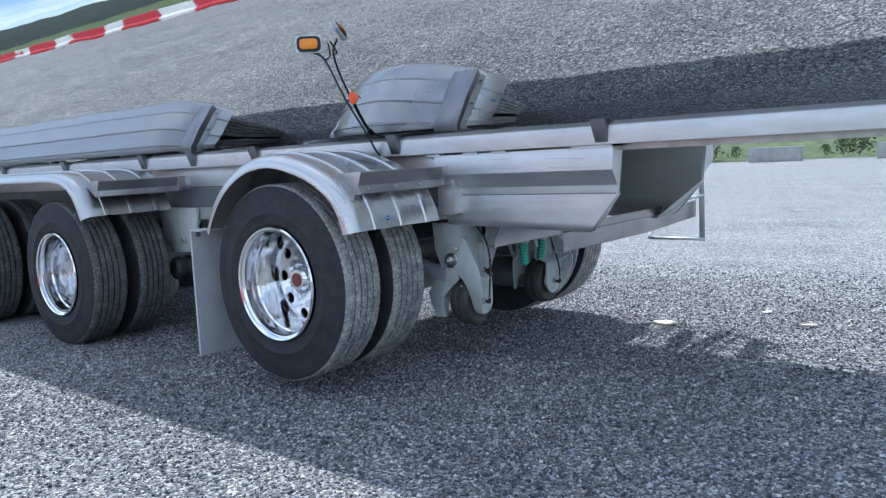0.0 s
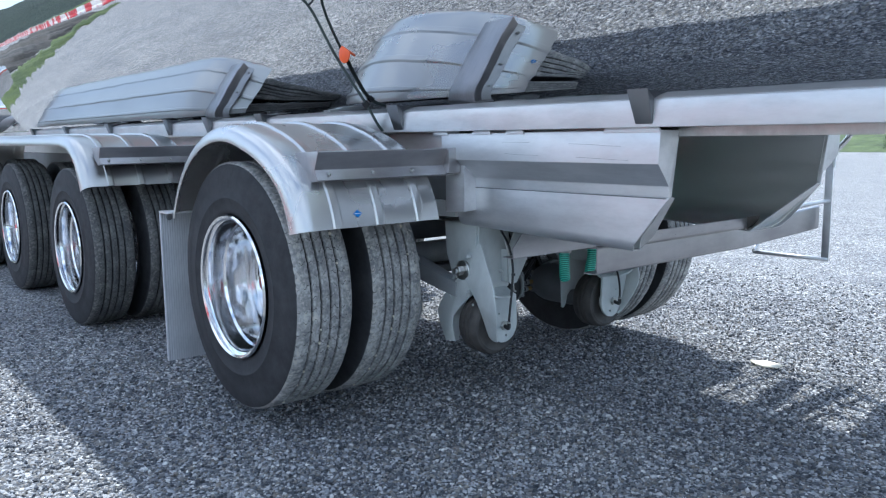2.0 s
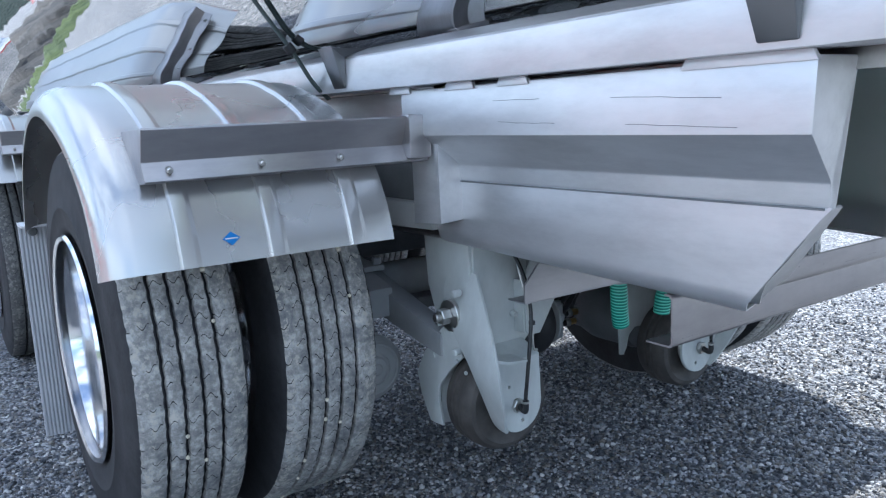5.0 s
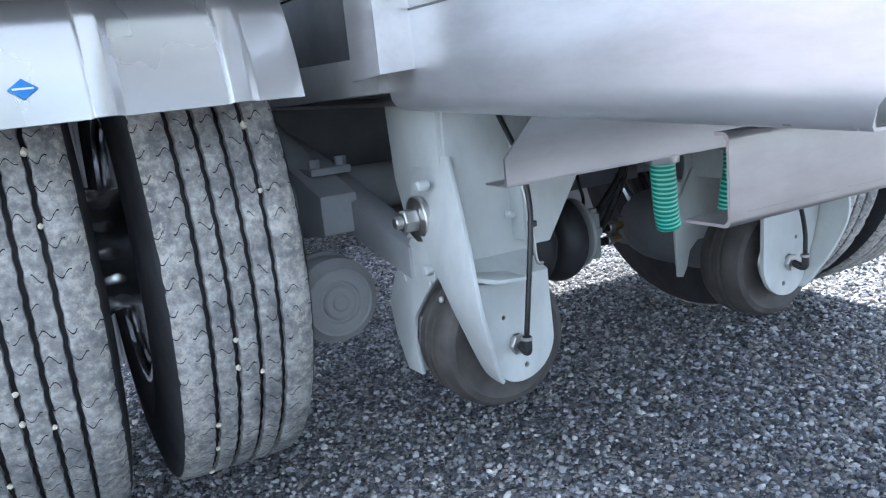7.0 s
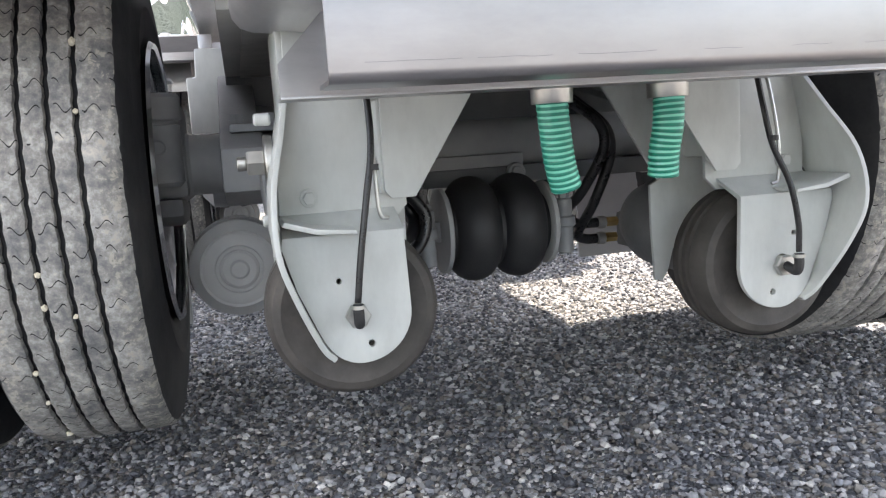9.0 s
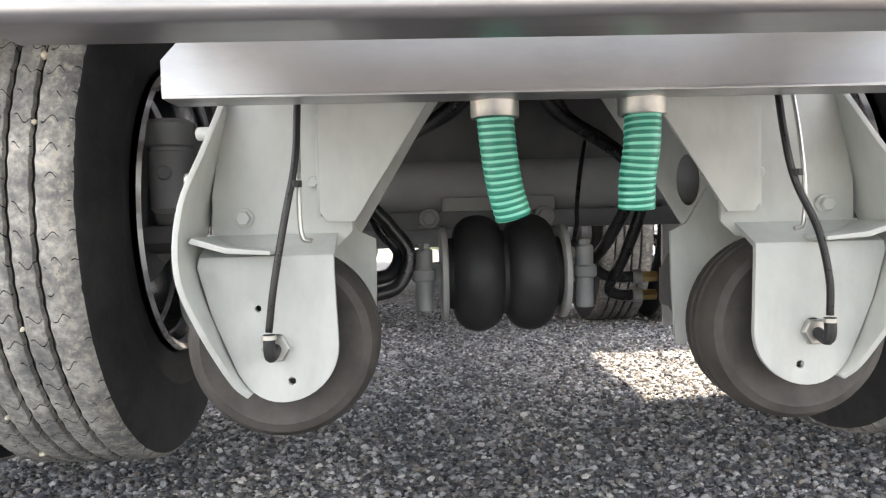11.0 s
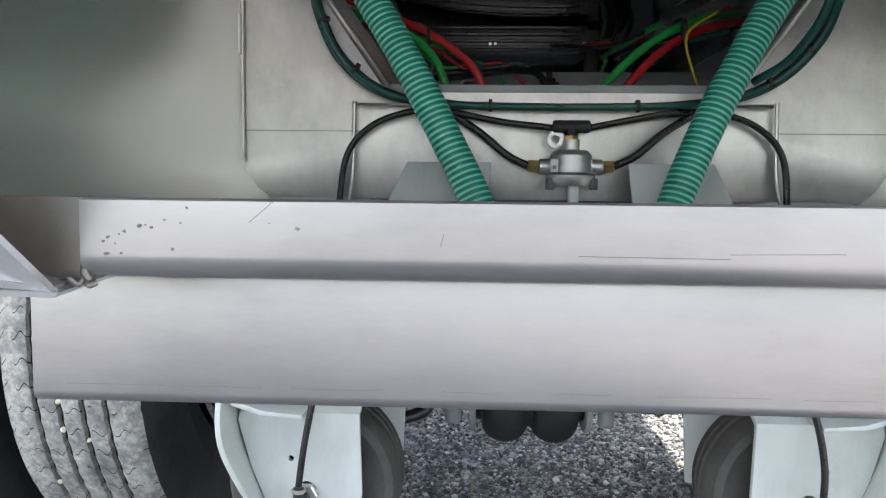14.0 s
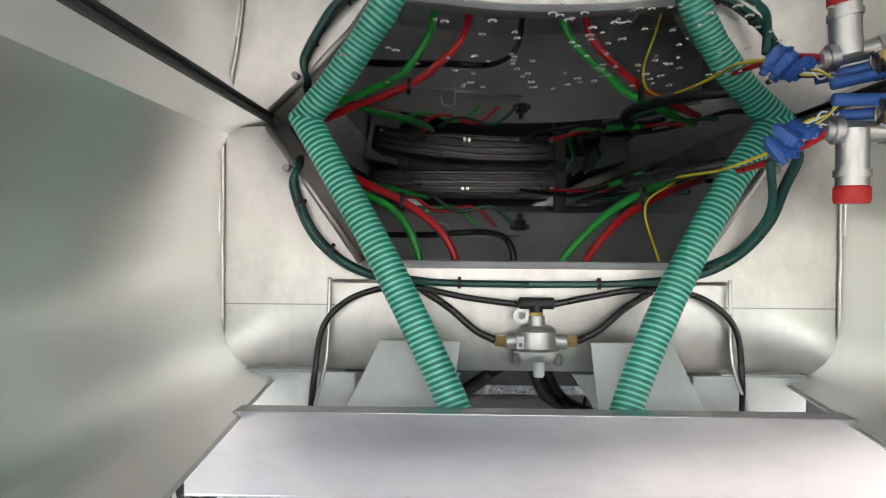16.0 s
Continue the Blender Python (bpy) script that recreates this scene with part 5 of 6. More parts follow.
def relay_valve():
    c = Vector((-0.1, 0.011, 0.828))
    bm = lathe([(0, -0.03), (0.03, -0.03), (0.034, -0.024), (0.034, -0.016), (0.03, -0.012), (0.029, 0.012), (0.024, 0.018), (0.012, 0.02), (0.012, 0.034), (0, 0.034)], c, c + Vector((0, 0, 1)), 28)
    bm = rod(c + Vector((0, -0.045, -0.004)), c + Vector((0, 0.045, -0.004)), 0.011, 16, 0.002, bm)
    bm = box(c + Vector((-0.02, -0.03, -0.02)), c + Vector((0.012, 0.03, 0.006)), 0.004, bm)
    ob = part("relay_valve", bm, CASTALU, trailer, "cast aluminium relay valve with brass fittings")
    for k in (-1, 1):
        b = nut(c + Vector((0, k * 0.045, -0.004)), c + Vector((0, k * 0.06, -0.003)), 0.0095)
        part("brass_fitting", b, BRASS, ob)
        b = rod(c + Vector((0.016, k * 0.03, -0.036)), c + Vector((0.016, k * 0.03, -0.02)), 0.006, 10, 0.001)
        part("cover_screw", b, DARKPAINT, ob)
        pts = [c + Vector((0, k * 0.06, -0.003)), c + Vector((0, k * 0.09, 0.012)), c + Vector((-0.006, k * 0.13, 0.045)), c + Vector((-0.01, k * 0.17, 0.07))]
        part("air_line", tube(pts, 0.0055, 10), HOSEBLK, ob)
    tee = rod(c + Vector((0, -0.026, 0.052)), c + Vector((0, 0.026, 0.052)), 0.009, 14, 0.002)
    tee = rod(c + Vector((0, 0, 0.03)), c + Vector((0, 0, 0.052)), 0.009, 14, 0.001, tee)
    part("tee_fitting", tee, RUBBER, ob, "black tee fitting")
    part("brass_fitting", nut(c + Vector((0, 0, 0.03)), c + Vector((0, 0, 0.04)), 0.0105), BRASS, ob)
    eye = lathe([(0.006, -0.002), (0.012, -0.002), (0.012, 0.002), (0.006, 0.002), (0.006, -0.002)], c + Vector((0.0, -0.022, 0.034)), c + Vector((1, -0.022, 0.034)), 20)
    part("lug", eye, CASTALU, ob)
    part("label_tag", box(c + Vector((0.026, -0.03, -0.012)), c + Vector((0.029, -0.02, 0.006)), 0.001), WHITE, ob, "small white tag with dark marks")
    part("tag_bar", box(c + Vector((0.0292, -0.0275, -0.008)), c + Vector((0.0298, -0.0225, -0.003)), 0), DARKPAINT, ob)
    part("exhaust", rod(c + Vector((0.004, 0.004, -0.056)), c + Vector((0.004, 0.004, -0.03)), 0.008, 12, 0.002), WHITE, ob, "white plastic exhaust stub")


relay_valve()


def loom(side):
    """The dark green cable bundle that hangs in a bow along the opening."""
    if side < 0:
        pts = [(-0.3, -0.36, 1.1), (-0.17, -0.352, 1.098), (-0.112, -0.343, 1.08), (-0.1, -0.348, 1.05), (-0.098, -0.314, 0.975), (-0.1, -0.247, 0.925), (-0.104, -0.15, 0.91), (-0.105, 0, 0.907)]
    else:
        pts = [(0.09, -0.3, 1.1), (0.03, -0.335, 1.085), (-0.04, -0.346, 1.05), (-0.075, -0.338, 1.0), (-0.095, -0.3, 0.952), (-0.1, -0.24, 0.922), (-0.104, -0.15, 0.91), (-0.105, 0, 0.907)]
    ob = part("cable_loom", flip(tube(pts, 0.0055, 8), side), DGREEN, trailer, "dark green cable bundle in a bow")
    for d, mat in ((0.004, HOSEBLK), (-0.005, DGREEN)):
        q = [(x - 0.004, y + d, z + d * 0.7) for x, y, z in pts[:7]]
        part("cable", flip(tube(q, 0.0026, 6), side), mat, ob)
    for p, q in ((pts[3], pts[4]), (pts[4], pts[5]), (pts[6], pts[7])):
        a, b = Vector(p), Vector(q)
        c = a.lerp(b, 0.3)
        part("cable_tie", flip(rod(c, c + (b - a).normalized() * 0.005, 0.009, 10), side), RUBBER, ob)


for s in (-1, 1):
    loom(s)


def brake_tubes():
    """Red and green tubes that drop behind the cross wall."""
    rows = (
        ("red_tube", REDT, 0.0068, [(-0.34, -0.37, 1.12), (-0.28, -0.27, 1.07), (-0.25, -0.19, 1.03), (-0.23, -0.13, 0.98), (-0.23, -0.105, 0.92), (-0.23, -0.1, 0.85)]),
        ("green_tube", GREENT, 0.0068, [(-0.34, -0.37, 1.1), (-0.28, -0.28, 1.055), (-0.25, -0.22, 1.025), (-0.23, -0.185, 0.985), (-0.23, -0.168, 0.93), (-0.23, -0.165, 0.85)]),
        ("green_tube", GREENT, 0.0068, [(-0.4, 0.33, 1.1), (-0.3, 0.24, 1.07), (-0.26, 0.16, 1.03), (-0.24, 0.1, 0.98), (-0.23, 0.06, 0.93), (-0.23, 0.04, 0.85)]),
        ("red_tube", REDT, 0.0068, [(-0.4, 0.34, 1.085), (-0.3, 0.25, 1.055), (-0.26, 0.18, 1.02), (-0.24, 0.13, 0.975), (-0.23, 0.1, 0.93), (-0.23, 0.09, 0.85)]),
        ("wire", YELLOW, 0.0022, [(-0.25, 0.25, 1.07), (-0.24, 0.2, 1.03), (-0.22, 0.215, 0.95), (-0.2, 0.23, 0.9)]),
        ("black_tube", HOSEBLK, 0.0058, [(-0.4, -0.3, 0.98), (-0.34, -0.16, 0.98), (-0.3, -0.06, 0.985), (-0.25, -0.02, 0.965), (-0.24, -0.012, 0.9)]),
    )
    for name, mat, r, pts in rows:
        part(name, tube(pts, r, 10), mat, trailer)
    for y, z in ((-0.2, 1.035), (0.2, 1.045)):
        part("cable_tie", rod((-0.26, y - 0.003, z), (-0.26, y + 0.003, z), 0.016, 10), RUBBER, trailer)


brake_tubes()


def connector_group():
    """Blue plugs, wires and a capped pipe on one side under the tank."""
    pipe = rod((0.140, 0.349, 1.032), (0.140, 0.349, 1.106), 0.018, 24, 0.003)
    pipe = lathe([(0.0165, -0.004), (0.0205, -0.004), (0.0205, 0.004), (0.0165, 0.004)], (0.140, 0.349, 1.052), (0.140, 0.349, 2), 24, pipe)
    ob = part("drain_pipe", pipe, CASTALU, trailer, "bare aluminium pipe with a red end cap")
    part("end_cap", lathe([(0, -0.012), (0.019, -0.012), (0.0205, -0.008), (0.0205, 0.006), (0.0185, 0.008), (0, 0.008)], (0.140, 0.349, 1.030), (0.14, 0.349, 2), 24), REDCAP, ob, "red plastic end cap")
    side = rod((0.140, 0.318, 1.102), (0.140, 0.475, 1.098), 0.012, 18, 0.002)
    side = lathe([(0.01, -0.005), (0.0165, -0.005), (0.0165, 0.005), (0.01, 0.005)], (0.140, 0.33, 1.102), (0.140, 1, 1.102), 18, side)
    side = lathe([(0.01, -0.006), (0.0165, -0.006), (0.0165, 0.006), (0.01, 0.006)], (0.140, 0.388, 1.101), (0.140, 1, 1.101), 6, side)
    part("side_pipe", side, CASTALU, ob)
    part("brass_plug", nut((0.150, 0.382, 1.118), (0.172, 0.382, 1.118), 0.011), BRASS, ob)
    part("plug_ring", rod((0.149, 0.382, 1.118), (0.153, 0.382, 1.118), 0.015, 18, 0.001), CASTALU, ob)
    t = tube([(0.140, 0.322, 1.1), (0.125, 0.312, 1.092), (0.09, 0.3, 1.082), (0.03, 0.29, 1.074), (-0.06, 0.275, 1.068)], 0.0045, 10)
    part("red_tube", t, REDT, trailer)
    for z, r in ((1.135, 0.0075), (1.121, 0.007)):
        part("blue_hose", tube([(0.15 if z > 1.13 else 0.11, 0.322, z), (0.15, 0.4, z + 0.001), (0.15, 0.49, z + 0.003)], r, 14), BLUE, trailer, "stiff blue hose")
    for k, m in enumerate((pose(0.12, 0.284, 1.098, 20, 40, 60), pose(0.095, 0.279, 1.083, -10, 55, 75), pose(0.125, 0.3, 1.105, 40, 20, 40), pose(0.1, 0.292, 1.09, 10, 60, 20))):
        plug = box((-0.014, -0.009, -0.007), (0.014, 0.009, 0.007), 0.0025)
        plug = box((-0.02, -0.0065, -0.0045), (-0.0125, 0.0065, 0.0045), 0.0015, plug)
        plug = box((-0.006, -0.0105, -0.004), (0.008, 0.0105, 0.004), 0.0015, plug)
        for yy in (-0.004, 0.004):
            plug = rod((0.013, yy, 0), (0.02, yy, 0), 0.0035, 10, 0.001, plug)
        part("plug", plug, BLUE, trailer, "blue cable plug", m=m)
    for k, y in enumerate((0.372, 0.378)):
        part("clip", tube([(0.15, y, 1.108), (0.162, y, 1.12), (0.15, y, 1.143)], 0.003, 8), RUBBER, trailer)
    for c in ((0.13, 0.308, 1.102), (0.138, 0.318, 1.116)):
        loop = [(c[0] + 0.004 * math.sin(3 * a), c[1] + 0.009 * math.cos(a), c[2] + 0.008 * math.sin(a)) for a in [i * math.pi / 5 for i in range(11)]]
        part("white_tie", tube(loop + [(c[0], c[1] + 0.016, c[2] + 0.006)], 0.0011, 6), WHITE, trailer)
    for mat, d in ((YELLOW, 0.0), (DGREEN, 0.004), (WHITE, 0.007), (YELLOW, 0.01), (HOSEBLK, 0.013)):
        part("wire", tube([(0.11, 0.285 + d * 0.4, 1.09 + d * 0.6), (0.128, 0.3, 1.103 + d), (0.140, 0.318 + d * 0.3, 1.116 + d * 0.4), (0.145, 0.326, 1.126 + d * 0.3), (0.15, 0.334, 1.133)], 0.0014, 8), mat, trailer)
    part("wire", tube([(0.09, 0.27, 1.08), (0.04, 0.255, 1.072), (-0.05, 0.25, 1.07), (-0.18, 0.22, 1.07)], 0.0022, 8), YELLOW, trailer)
    part("cable", tube([(0.090, 0.275, 1.072), (0.060, 0.287, 1.012), (-0.010, 0.275, 0.962), (-0.060, 0.245, 0.937)], 0.0055, 8), DGREEN, trailer)
    part("thick_cable", tube([(-0.080, 0.325, 1.092), (-0.160, 0.225, 1.077), (-0.310, 0.185, 1.072), (-0.410, 0.225, 1.092)], 0.01, 8), HOSEBLK, trailer)


connector_group()


def air_spring(x, y, z):
    """Twin-bellows spring lying across, between two steel plates."""
    prof = [(0, -0.1), (0.06, -0.1)]
    for c in (-0.047, 0.047):
        prof += [(0.058 + 0.044 * math.cos(a) ** 0.8, c * 0.96 + 0.043 * math.sin(a)) for a in np.linspace(-1.5, 1.5, 15)]
    prof += [(0.06, 0.1), (0, 0.1)]
    ob = part("air_spring", lathe(prof, (x, y, z), (x, y + 1, z), 48), RUBBER, trailer, "black twin-bellows air spring between steel plates")
    part("girdle", lathe([(0.05, -0.005), (0.074, -0.004), (0.074, 0.004), (0.05, 0.005)], (x, y, z), (x, y + 1, z), 32), RUBBER, ob)
    for k in (-1, 1):
        part("end_plate", lathe([(0, -0.006), (0.078, -0.006), (0.082, -0.004), (0.082, 0.004), (0.078, 0.006), (0, 0.006)], (x, y + k * 0.104, z), (x, y + 1 + k * 0.104, z), 40), LUGPAINT, ob)
        yk = y + k * 0.127
        mount = box((x - 0.03, yk - 0.02, z - 0.02), (x + 0.02, yk + 0.02, z + 0.02), 0.005)
        mount = rod((x + 0.03, yk + k * 0.012, z - 0.062), (x + 0.03, yk + k * 0.012, z + 0.046), 0.0155, 16, 0.003, mount)
        mount = rod((x + 0.03, yk + k * 0.012, z + 0.046), (x + 0.03, yk + k * 0.012, z + 0.056), 0.011, 6, 0.002, mount)
        mount = rod((x + 0.03, yk + k * 0.012, z - 0.01), (x + 0.03, yk + k * 0.012, z + 0.012), 0.021, 16, 0.003, mount)
        part("mount", mount, GREYPAINT, ob)


air_spring(-0.43, -0.02, 0.425)
part("air_line", tube([(-0.52, 0.15, 0.66), (-0.47, 0.13, 0.606), (-0.44, 0.116, 0.54), (-0.42, 0.111, 0.505), (-0.41, 0.1, 0.468)], 0.0042, 8), HOSEBLK, trailer, "thin black air line to the spring")


def brake_chamber(x, y, z):
    prof = [(0, 0.0), (0.03, 0.0), (0.032, -0.003), (0.037, -0.003), (0.039, 0.0), (0.05, 0.0), (0.058, -0.004), (0.062, -0.002), (0.07, -0.012), (0.078, -0.02), (0.08, -0.03), (0.08, -0.05), (0.074, -0.055), (0.074, -0.09), (0.08, -0.095), (0.08, -0.11), (0.06, -0.16), (0, -0.165)]
    prof = [(q * 1.14, d) for q, d in prof]
    ob = part("brake_chamber", lathe(prof, (x, y, z), (x + 1, y, z), 40), LUGPAINT, trailer, "grey round brake chamber")
    part("centre_cap", lathe([(0, 0.004), (0.014, 0.004), (0.018, 0.0), (0.03, 0.002), (0.034, 0.0), (0.034, -0.005), (0, -0.005)], (x + 0.003, y, z), (x + 1, y, z), 28), LUGPAINT, ob)


for ax_x, ax_z in AXLES[:3]:
    for s in (-1, 1):
        brake_chamber(ax_x + 0.2, s * 0.506, ax_z - 0.16)


def underbody():
    """Cross members, struts and hoses round the rear axle."""
    for x, z0, z1 in ((-0.98, 0.6, 0.8), (-1.8, 0.7, 0.84), (-3.6, 0.7, 0.84), (-5.1, 0.7, 0.84), (-7.2, 0.5, 0.84)):
        part("cross_member", box((x - 0.04, -0.5, z0), (x + 0.04, 0.5, z1), 0.006), DARKPAINT, trailer)
    part("rear_wall", box((-0.64, -0.42, 0.84), (-0.63, 0.42, 1.03), 0.003), GREYPAINT, trailer, "grey steel wall under the tank")
    tk = lathe([(0, -0.32), (0.07, -0.31), (0.1, -0.27), (0.1, 0.27), (0.07, 0.31), (0, 0.32)], (-1.3, 0, 0.95), (-1.3, 1, 0.95), 24)
    part("air_reservoir", tk, RUBBER, trailer, "black air reservoir lying across")
    dev = box((-0.78, -0.3, 1.066), (-0.6, 0.095, 1.118), 0.006)
    ob = part("valve_block", dev, HOSEBLK, trailer, "black finned valve block under the tank")
    for z in (1.07, 1.083, 1.096, 1.109):
        part("fin", box((-0.602, -0.285, z), (-0.588, 0.08, z + 0.006), 0.002), HOSEBLK, ob)
    for y in (-0.28, -0.1, -0.09, 0.085):
        part("screw", rod((-0.59, y, 1.078), (-0.582, y, 1.078), 0.004, 10, 0.001), ZINC, ob)
    part("end_bracket", box((-0.7, 0.1, 1.02), (-0.66, 0.125, 1.12), 0.003), RUBBER, ob)
    for k in range(4):
        y = 0.12 + 0.06 * k
        part("cable", tube([(-0.58, y - 0.1, 1.075), (-0.5, y, 1.06 + 0.01 * k), (-0.42, y + 0.08, 1.085), (-0.36, y + 0.12, 1.1)], 0.004, 8), (HOSEBLK, REDT, DGREEN, HOSEBLK)[k], trailer)
    part("wire_rod", tube([(-0.59, -0.28, 0.975), (-0.59, 0.02, 0.98)], 0.0025, 6), ZINC, trailer)
    for k, y in enumerate((-0.24, -0.2, -0.16)):
        part("tube_tail", tube([(-0.56, y, 1.06), (-0.58, y + 0.05, 1.03), (-0.585, y + 0.12, 1.04), (-0.585, y + 0.17, 1.0)], 0.004, 8), (GREENT, REDT, DGREEN)[k], trailer)
    part("ceiling_pan", box((-6.3, -0.44, 0.86), (-1.5, 0.44, 1.08), 0.01), GREYPAINT, trailer, "dark steel pan under the tank")
    for y, z in ((0.02, 1.005),):
        v = rod((-0.6, y, z - 0.014), (-0.6, y, z + 0.008), 0.013, 12, 0.002)
        v = rod((-0.6, y, z + 0.008), (-0.6, y, z + 0.022), 0.006, 10, 0.002, v)
        v = rod((-0.6, y - 0.02, z - 0.006), (-0.6, y + 0.02, z - 0.006), 0.006, 10, 0.002, v)
        part("check_valve", v, RUBBER, trailer, "small black air valve")
    part("hook", tube([(-0.6, -0.13, 0.97), (-0.59, -0.13, 1.0), (-0.58, -0.15, 1.005), (-0.58, -0.16, 0.99)], 0.003, 8), ZINC, trailer)
    for k, (y, mat) in enumerate(((0.3, DGREEN), (-0.32, REDT), (-0.29, GREENT), (0.26, HOSEBLK), (0.22, GREENT))):
        part("tube_run", tube([(-0.35, y, 1.06 + 0.008 * k), (-0.6, y * 0.6, 1.06), (-0.9, y * 0.8, 1.09), (-1.5, y, 1.09)], 0.0055, 8), mat, trailer)
    for side in (-1, 1):
        hang = prism([(-0.47, 0.86), (-0.475, 0.66), (-0.61, 0.66), (-0.61, 0.82), (-0.585, 0.82), (-0.58, 0.9), (-0.47, 0.9)], "x", -1.42, -1.36, 0.006)
        part("spring_hanger", flip(hang, side), PAINT, trailer, "pale grey painted suspension hanger")
        for ax, az in AXLES[1:]:
            plate = prism([(ax + 0.2, 0.86), (ax + 0.66, 0.86), (ax + 0.64, 0.66), (ax + 0.55, 0.56), (ax + 0.36, 0.55), (ax + 0.24, 0.66)], "y", -0.535, -0.515, 0.004)
            ob = part("hanger_plate", flip(plate, side), PAINT, trailer, "pale grey painted chassis hanger plate")
            part("bolt", flip(nut((ax + 0.5, -0.535, 0.64), (ax + 0.5, -0.56, 0.64), 0.02), side), ZINC, ob)
            bell = lathe([(0, -0.08), (0.05, -0.08), (0.075, -0.06), (0.08, -0.03), (0.06, 0.0), (0.08, 0.03), (0.075, 0.06), (0.05, 0.08), (0, 0.08)], (ax + 0.42, -0.52, 0.445), (ax + 0.42, 1, 0.445), 24)
            part("air_bellows", flip(bell, side), RUBBER, trailer, "black rubber air bellows")
    for side in (-1, 1):
        arm = prism([(-0.95, 0.71), (-0.64, 0.645), (-0.32, 0.558), (-0.2, 0.53), (-0.2, 0.47), (-0.32, 0.49), (-0.64, 0.55), (-0.95, 0.62)], "y", -0.455, -0.395, 0.006)
        part("support_arm", flip(arm, side), GREYPAINT, trailer, "grey box-section support arm")
    part("lift_beam", box((-0.62, -0.4, 0.5), (-0.55, 0.4, 0.535), 0.004), DARKPAINT, trailer, "dark steel lift beam")
    for y in (-0.145, 0.074):
        b = rod((-0.56, y, 0.504), (-0.56, y, 0.509), 0.024, 16, 0.001)
        b = rod((-0.535, y, 0.522), (-0.55, y, 0.522), 0.02, 16, 0.002, b)
        part("beam_bolt", nut((-0.55, y, 0.522), (-0.528, y, 0.522), 0.014, b), GREYPAINT, trailer)
    part("axle_block", box((-0.69, -0.12, 0.53), (-0.562, 0.1, 0.562), 0.005), GREYPAINT, trailer)
    for k, pts in enumerate((
            [(-0.26, -0.05, 0.75), (-0.3, -0.12, 0.692), (-0.3, -0.203, 0.633), (-0.3, -0.244, 0.56), (-0.3, -0.213, 0.514), (-0.3, -0.183, 0.467), (-0.29, -0.204, 0.416), (-0.26, -0.258, 0.405)],
            [(-0.28, -0.03, 0.76), (-0.32, -0.1, 0.7), (-0.33, -0.19, 0.645), (-0.33, -0.24, 0.565), (-0.33, -0.23, 0.51), (-0.33, -0.2, 0.47), (-0.3, -0.215, 0.436), (-0.26, -0.262, 0.432)],
            [(-0.3, 0.02, 0.76), (-0.32, 0.05, 0.7), (-0.35, 0.12, 0.655), (-0.37, 0.185, 0.612), (-0.38, 0.198, 0.56), (-0.42, 0.168, 0.48), (-0.462, 0.15, 0.436), (-0.47, 0.175, 0.41), (-0.47, 0.236, 0.407)],
            [(-0.32, 0.04, 0.76), (-0.35, 0.08, 0.69), (-0.38, 0.15, 0.65), (-0.4, 0.215, 0.6), (-0.41, 0.225, 0.54), (-0.44, 0.2, 0.45), (-0.475, 0.18, 0.39), (-0.48, 0.198, 0.374), (-0.48, 0.238, 0.373)])):
        ob = part("hydraulic_hose", tube(pts, 0.011 if k < 2 else 0.0105, 12), HOSEBLK, trailer, "black hydraulic hose")
        e = Vector(pts[-1])
        out = Vector((0, -0.03 if k < 2 else 0.03, 0))
        part("brass_fitting", nut(e, e + out, 0.0105), BRASS, ob)
        part("ferrule", rod(e - out * 0.5, e + out * 0.1, 0.0135, 14, 0.002), ZINC, ob)
    for side in (-1, 1):
        if side > 0:
            mot = lathe([(0, -0.13), (0.045, -0.13), (0.06, -0.122), (0.08, -0.09), (0.09, -0.055), (0.092, -0.03), (0.092, 0.1), (0.086, 0.128), (0.06, 0.14), (0, 0.14)], (-0.39, -0.356, 0.4), (0, -0.356, 0.4), 40)
            mot = box((-0.5, -0.31, 0.352), (-0.44, -0.278, 0.424), 0.008, mot)
            mot = rod((-0.53, -0.356, 0.4), (-0.5, -0.356, 0.4), 0.04, 20, 0.006, mot)
            part("hydraulic_motor", flip(mot, side), DARKPAINT, trailer, "grey hydraulic motor behind the roller")
        tk = lathe([(0, 0), (0.06, 0.005), (0.1, 0.04), (0.1, 0.6), (0.06, 0.635), (0, 0.64)], (-1.75, -0.62, 0.52), (-1.75, 1, 0.52), 28)
        if side < 0:
            part("air_tank", tk, DARKPAINT, trailer, "dark air reservoir under the chassis")


underbody()


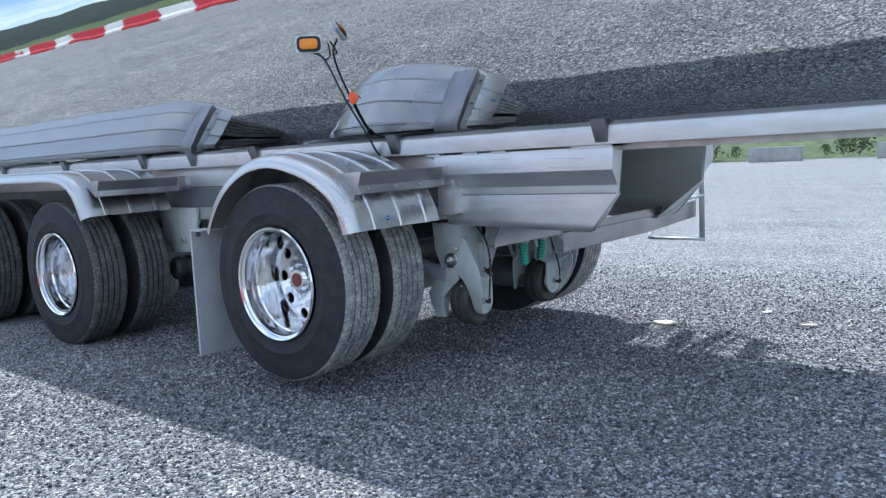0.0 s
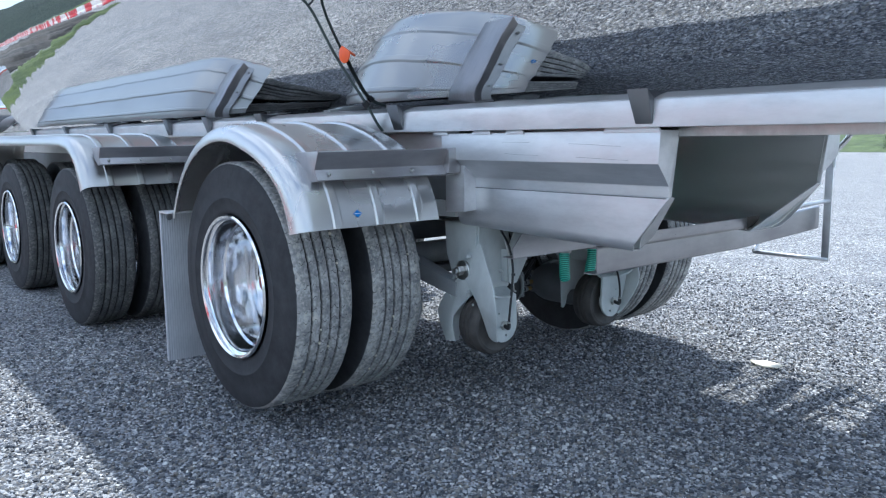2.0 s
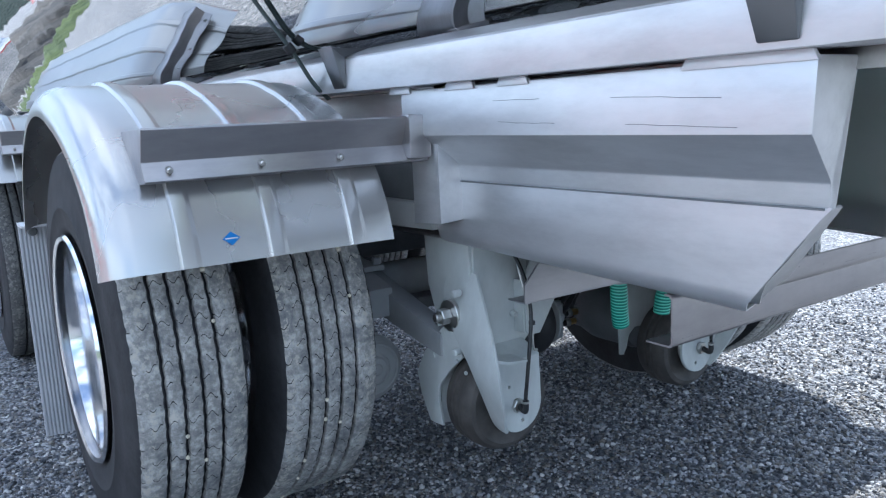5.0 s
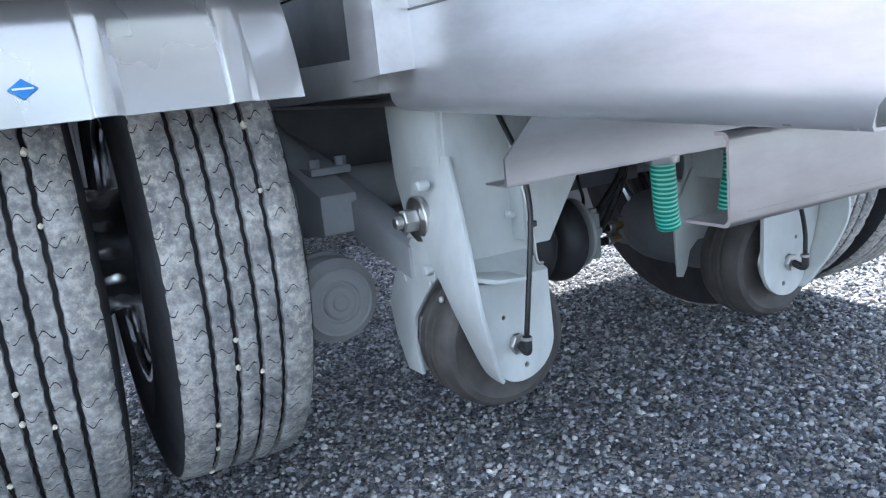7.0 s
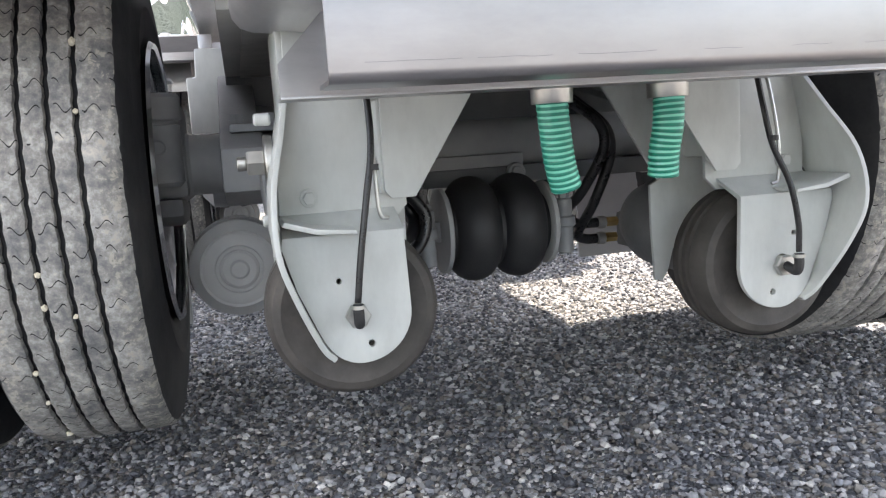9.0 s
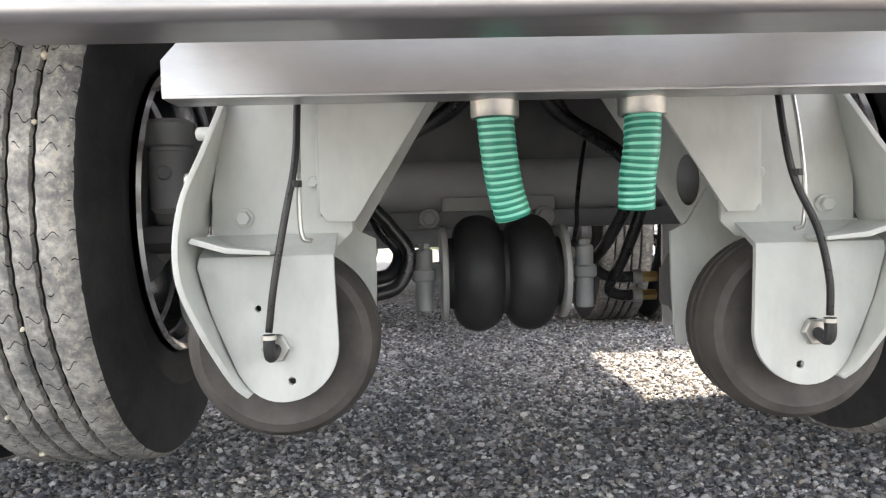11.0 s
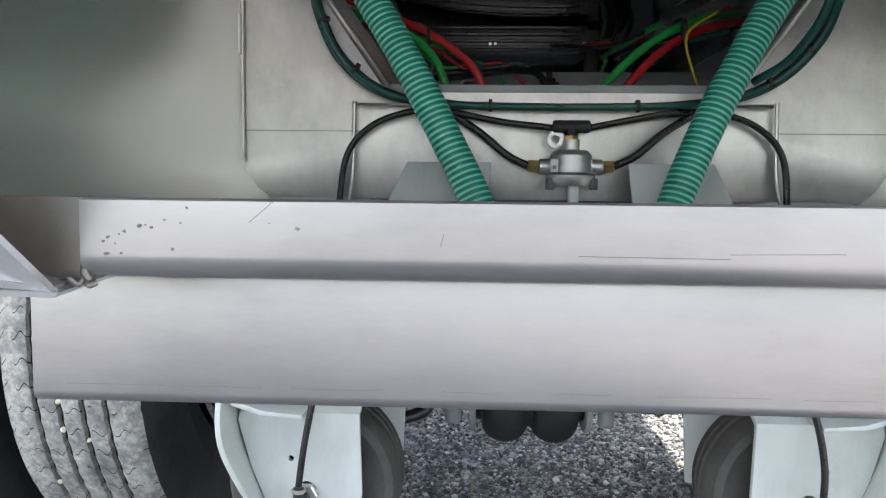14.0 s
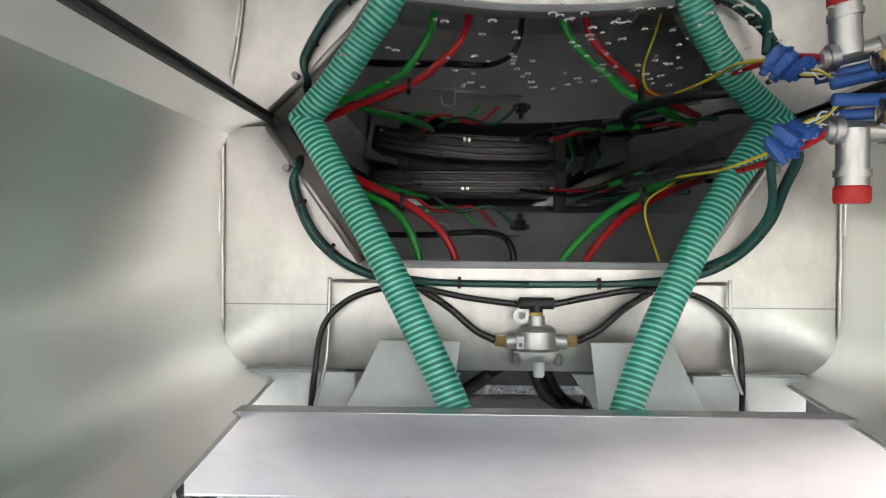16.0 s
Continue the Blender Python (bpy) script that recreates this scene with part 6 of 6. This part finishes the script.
def marker_lamp():
    arm = tube([(-0.48, -0.575, 1.115), (-0.485, -0.615, 1.16), (-0.49, -0.665, 1.24), (-0.505, -0.79, 1.42), (-0.512, -0.9, 1.6), (-0.512, -0.98, 1.635)], 0.0056, 10)
    arm = tube([(-0.47, -0.575, 1.115), (-0.475, -0.62, 1.16), (-0.483, -0.67, 1.24), (-0.497, -0.795, 1.42)], 0.0028, 8, bm=arm)
    ob = part("marker_lamp", arm, ARMRUB, trailer, "amber marker lamp on a dark rubber arm")
    part("bracket", tube([(-0.512, -0.9, 1.6), (-0.475, -0.9, 1.62), (-0.475, -0.91, 1.68)], 0.004, 8), RUBBER, ob)
    part("clamp", rod((-0.488, -0.66, 1.23), (-0.49, -0.675, 1.25), 0.013, 12, 0.002), RUBBER, ob)
    body = box((-0.06, -0.012, -0.04), (0.06, 0.012, 0.04), 0.008)
    m = pose(-0.495, -1.01, 1.665, 0, 0, 42)
    part("housing", body, WHITE, ob, "white lamp housing", m=m)
    def rounded(w, h, r):
        return [(sx * (w - r) + r * math.cos(a + q), sz * (h - r) + r * math.sin(a + q)) for sx, sz, q in ((1, 1, 0), (-1, 1, math.pi / 2), (-1, -1, math.pi), (1, -1, 1.5 * math.pi)) for a in [math.pi / 2 * i / 6 for i in range(7)]]
    part("lamp_frame", prism(rounded(0.056, 0.036, 0.024), "y", -0.018, -0.011, 0.002), RUBBER, ob, "black lamp frame", m=m)
    part("lens", prism(rounded(0.042, 0.024, 0.016), "y", -0.027, -0.016, 0.004), AMBER, ob, "amber lens", m=m)
    # Added disc and stalk: a solid stand-in for the lamp's reflection in the tank.
    at = Vector((-0.452, -0.785, 1.425))
    disc = lathe([(0, 0.004), (0.02, 0.003), (0.024, 0.0), (0.024, -0.004), (0, -0.004)], (0, 0, 0), (0.5, -1, 0.1), 24)
    for v in disc.verts:
        v.co = Vector((v.co.x, v.co.y, v.co.z * 1.45)) + at
    ref = part("reflector", disc, ORANGE, ob, "orange oval disc standing in for the lamp's reflection")
    part("stalk", tube([(-0.503, -0.782, 1.408), (-0.475, -0.778, 1.418), (-0.455, -0.781, 1.425)], 0.003, 8), RUBBER, ref)


marker_lamp()


def far_ladder():
    bm = box((0.508, 1.148, 0.52), (0.542, 1.156, 0.97), 0.002)
    bm = rod((0.54, 1.152, 0.95), (0.546, 1.15, 1.13), 0.009, 10, 0.001, bm)
    ob = part("access_step", bm, STEEL, trailer, "bare steel access step frame")
    part("step_bar", tube([(0.538, 1.15, 0.53), (0.18, 1.15, 0.53)], 0.01, 8), STEEL, ob)
    part("step_bar", tube([(0.18, 1.15, 0.53), (0.18, 1.15, 0.6), (0.18, 0.6, 0.62)], 0.01, 8), STEEL, ob)
    part("step_bar", tube([(0.53, 1.15, 0.8), (0.5, 0.5, 0.78)], 0.01, 8), STEEL, ob)
    part("hand_rail", tube([(0.545, 1.15, 1.02), (0.61, 1.12, 1.08), (0.64, 1.1, 1.14), (0.6, 1.0, 1.17), (0.55, 0.6, 1.15)], 0.012, 10), CHROME, ob)
    # Brackets and stair rails stay unseen behind the tank; placed for their ground shadows.
    for x0, y0 in ((0.0, 1.3), (0.425, 1.26)):
        arm = prism([(y0, 1.37), (y0, 1.4), (y0 - 0.5, 1.71), (y0 - 0.5, 1.63)], "x", x0 - 0.05, x0 + 0.05, 0.003)
        part("bracket", arm, STEEL, ob, "folded steel bracket on the tank's side")
    for d in (0.0, 0.14, 0.27):
        part("stair_rail", tube([(-0.04, 1.31 - d, 1.39), (0.22, 1.29 - d, 1.43), (0.43, 1.28 - d, 1.5), (0.5, 1.27 - d, 1.85), (0.68, 1.27 - d, 2.5), (0.85, 1.18 - d, 2.95), (0.9, 0.7 - d, 3.25)], 0.014, 8), CHROME, ob, "polished stair rail beside the tank")


far_ladder()
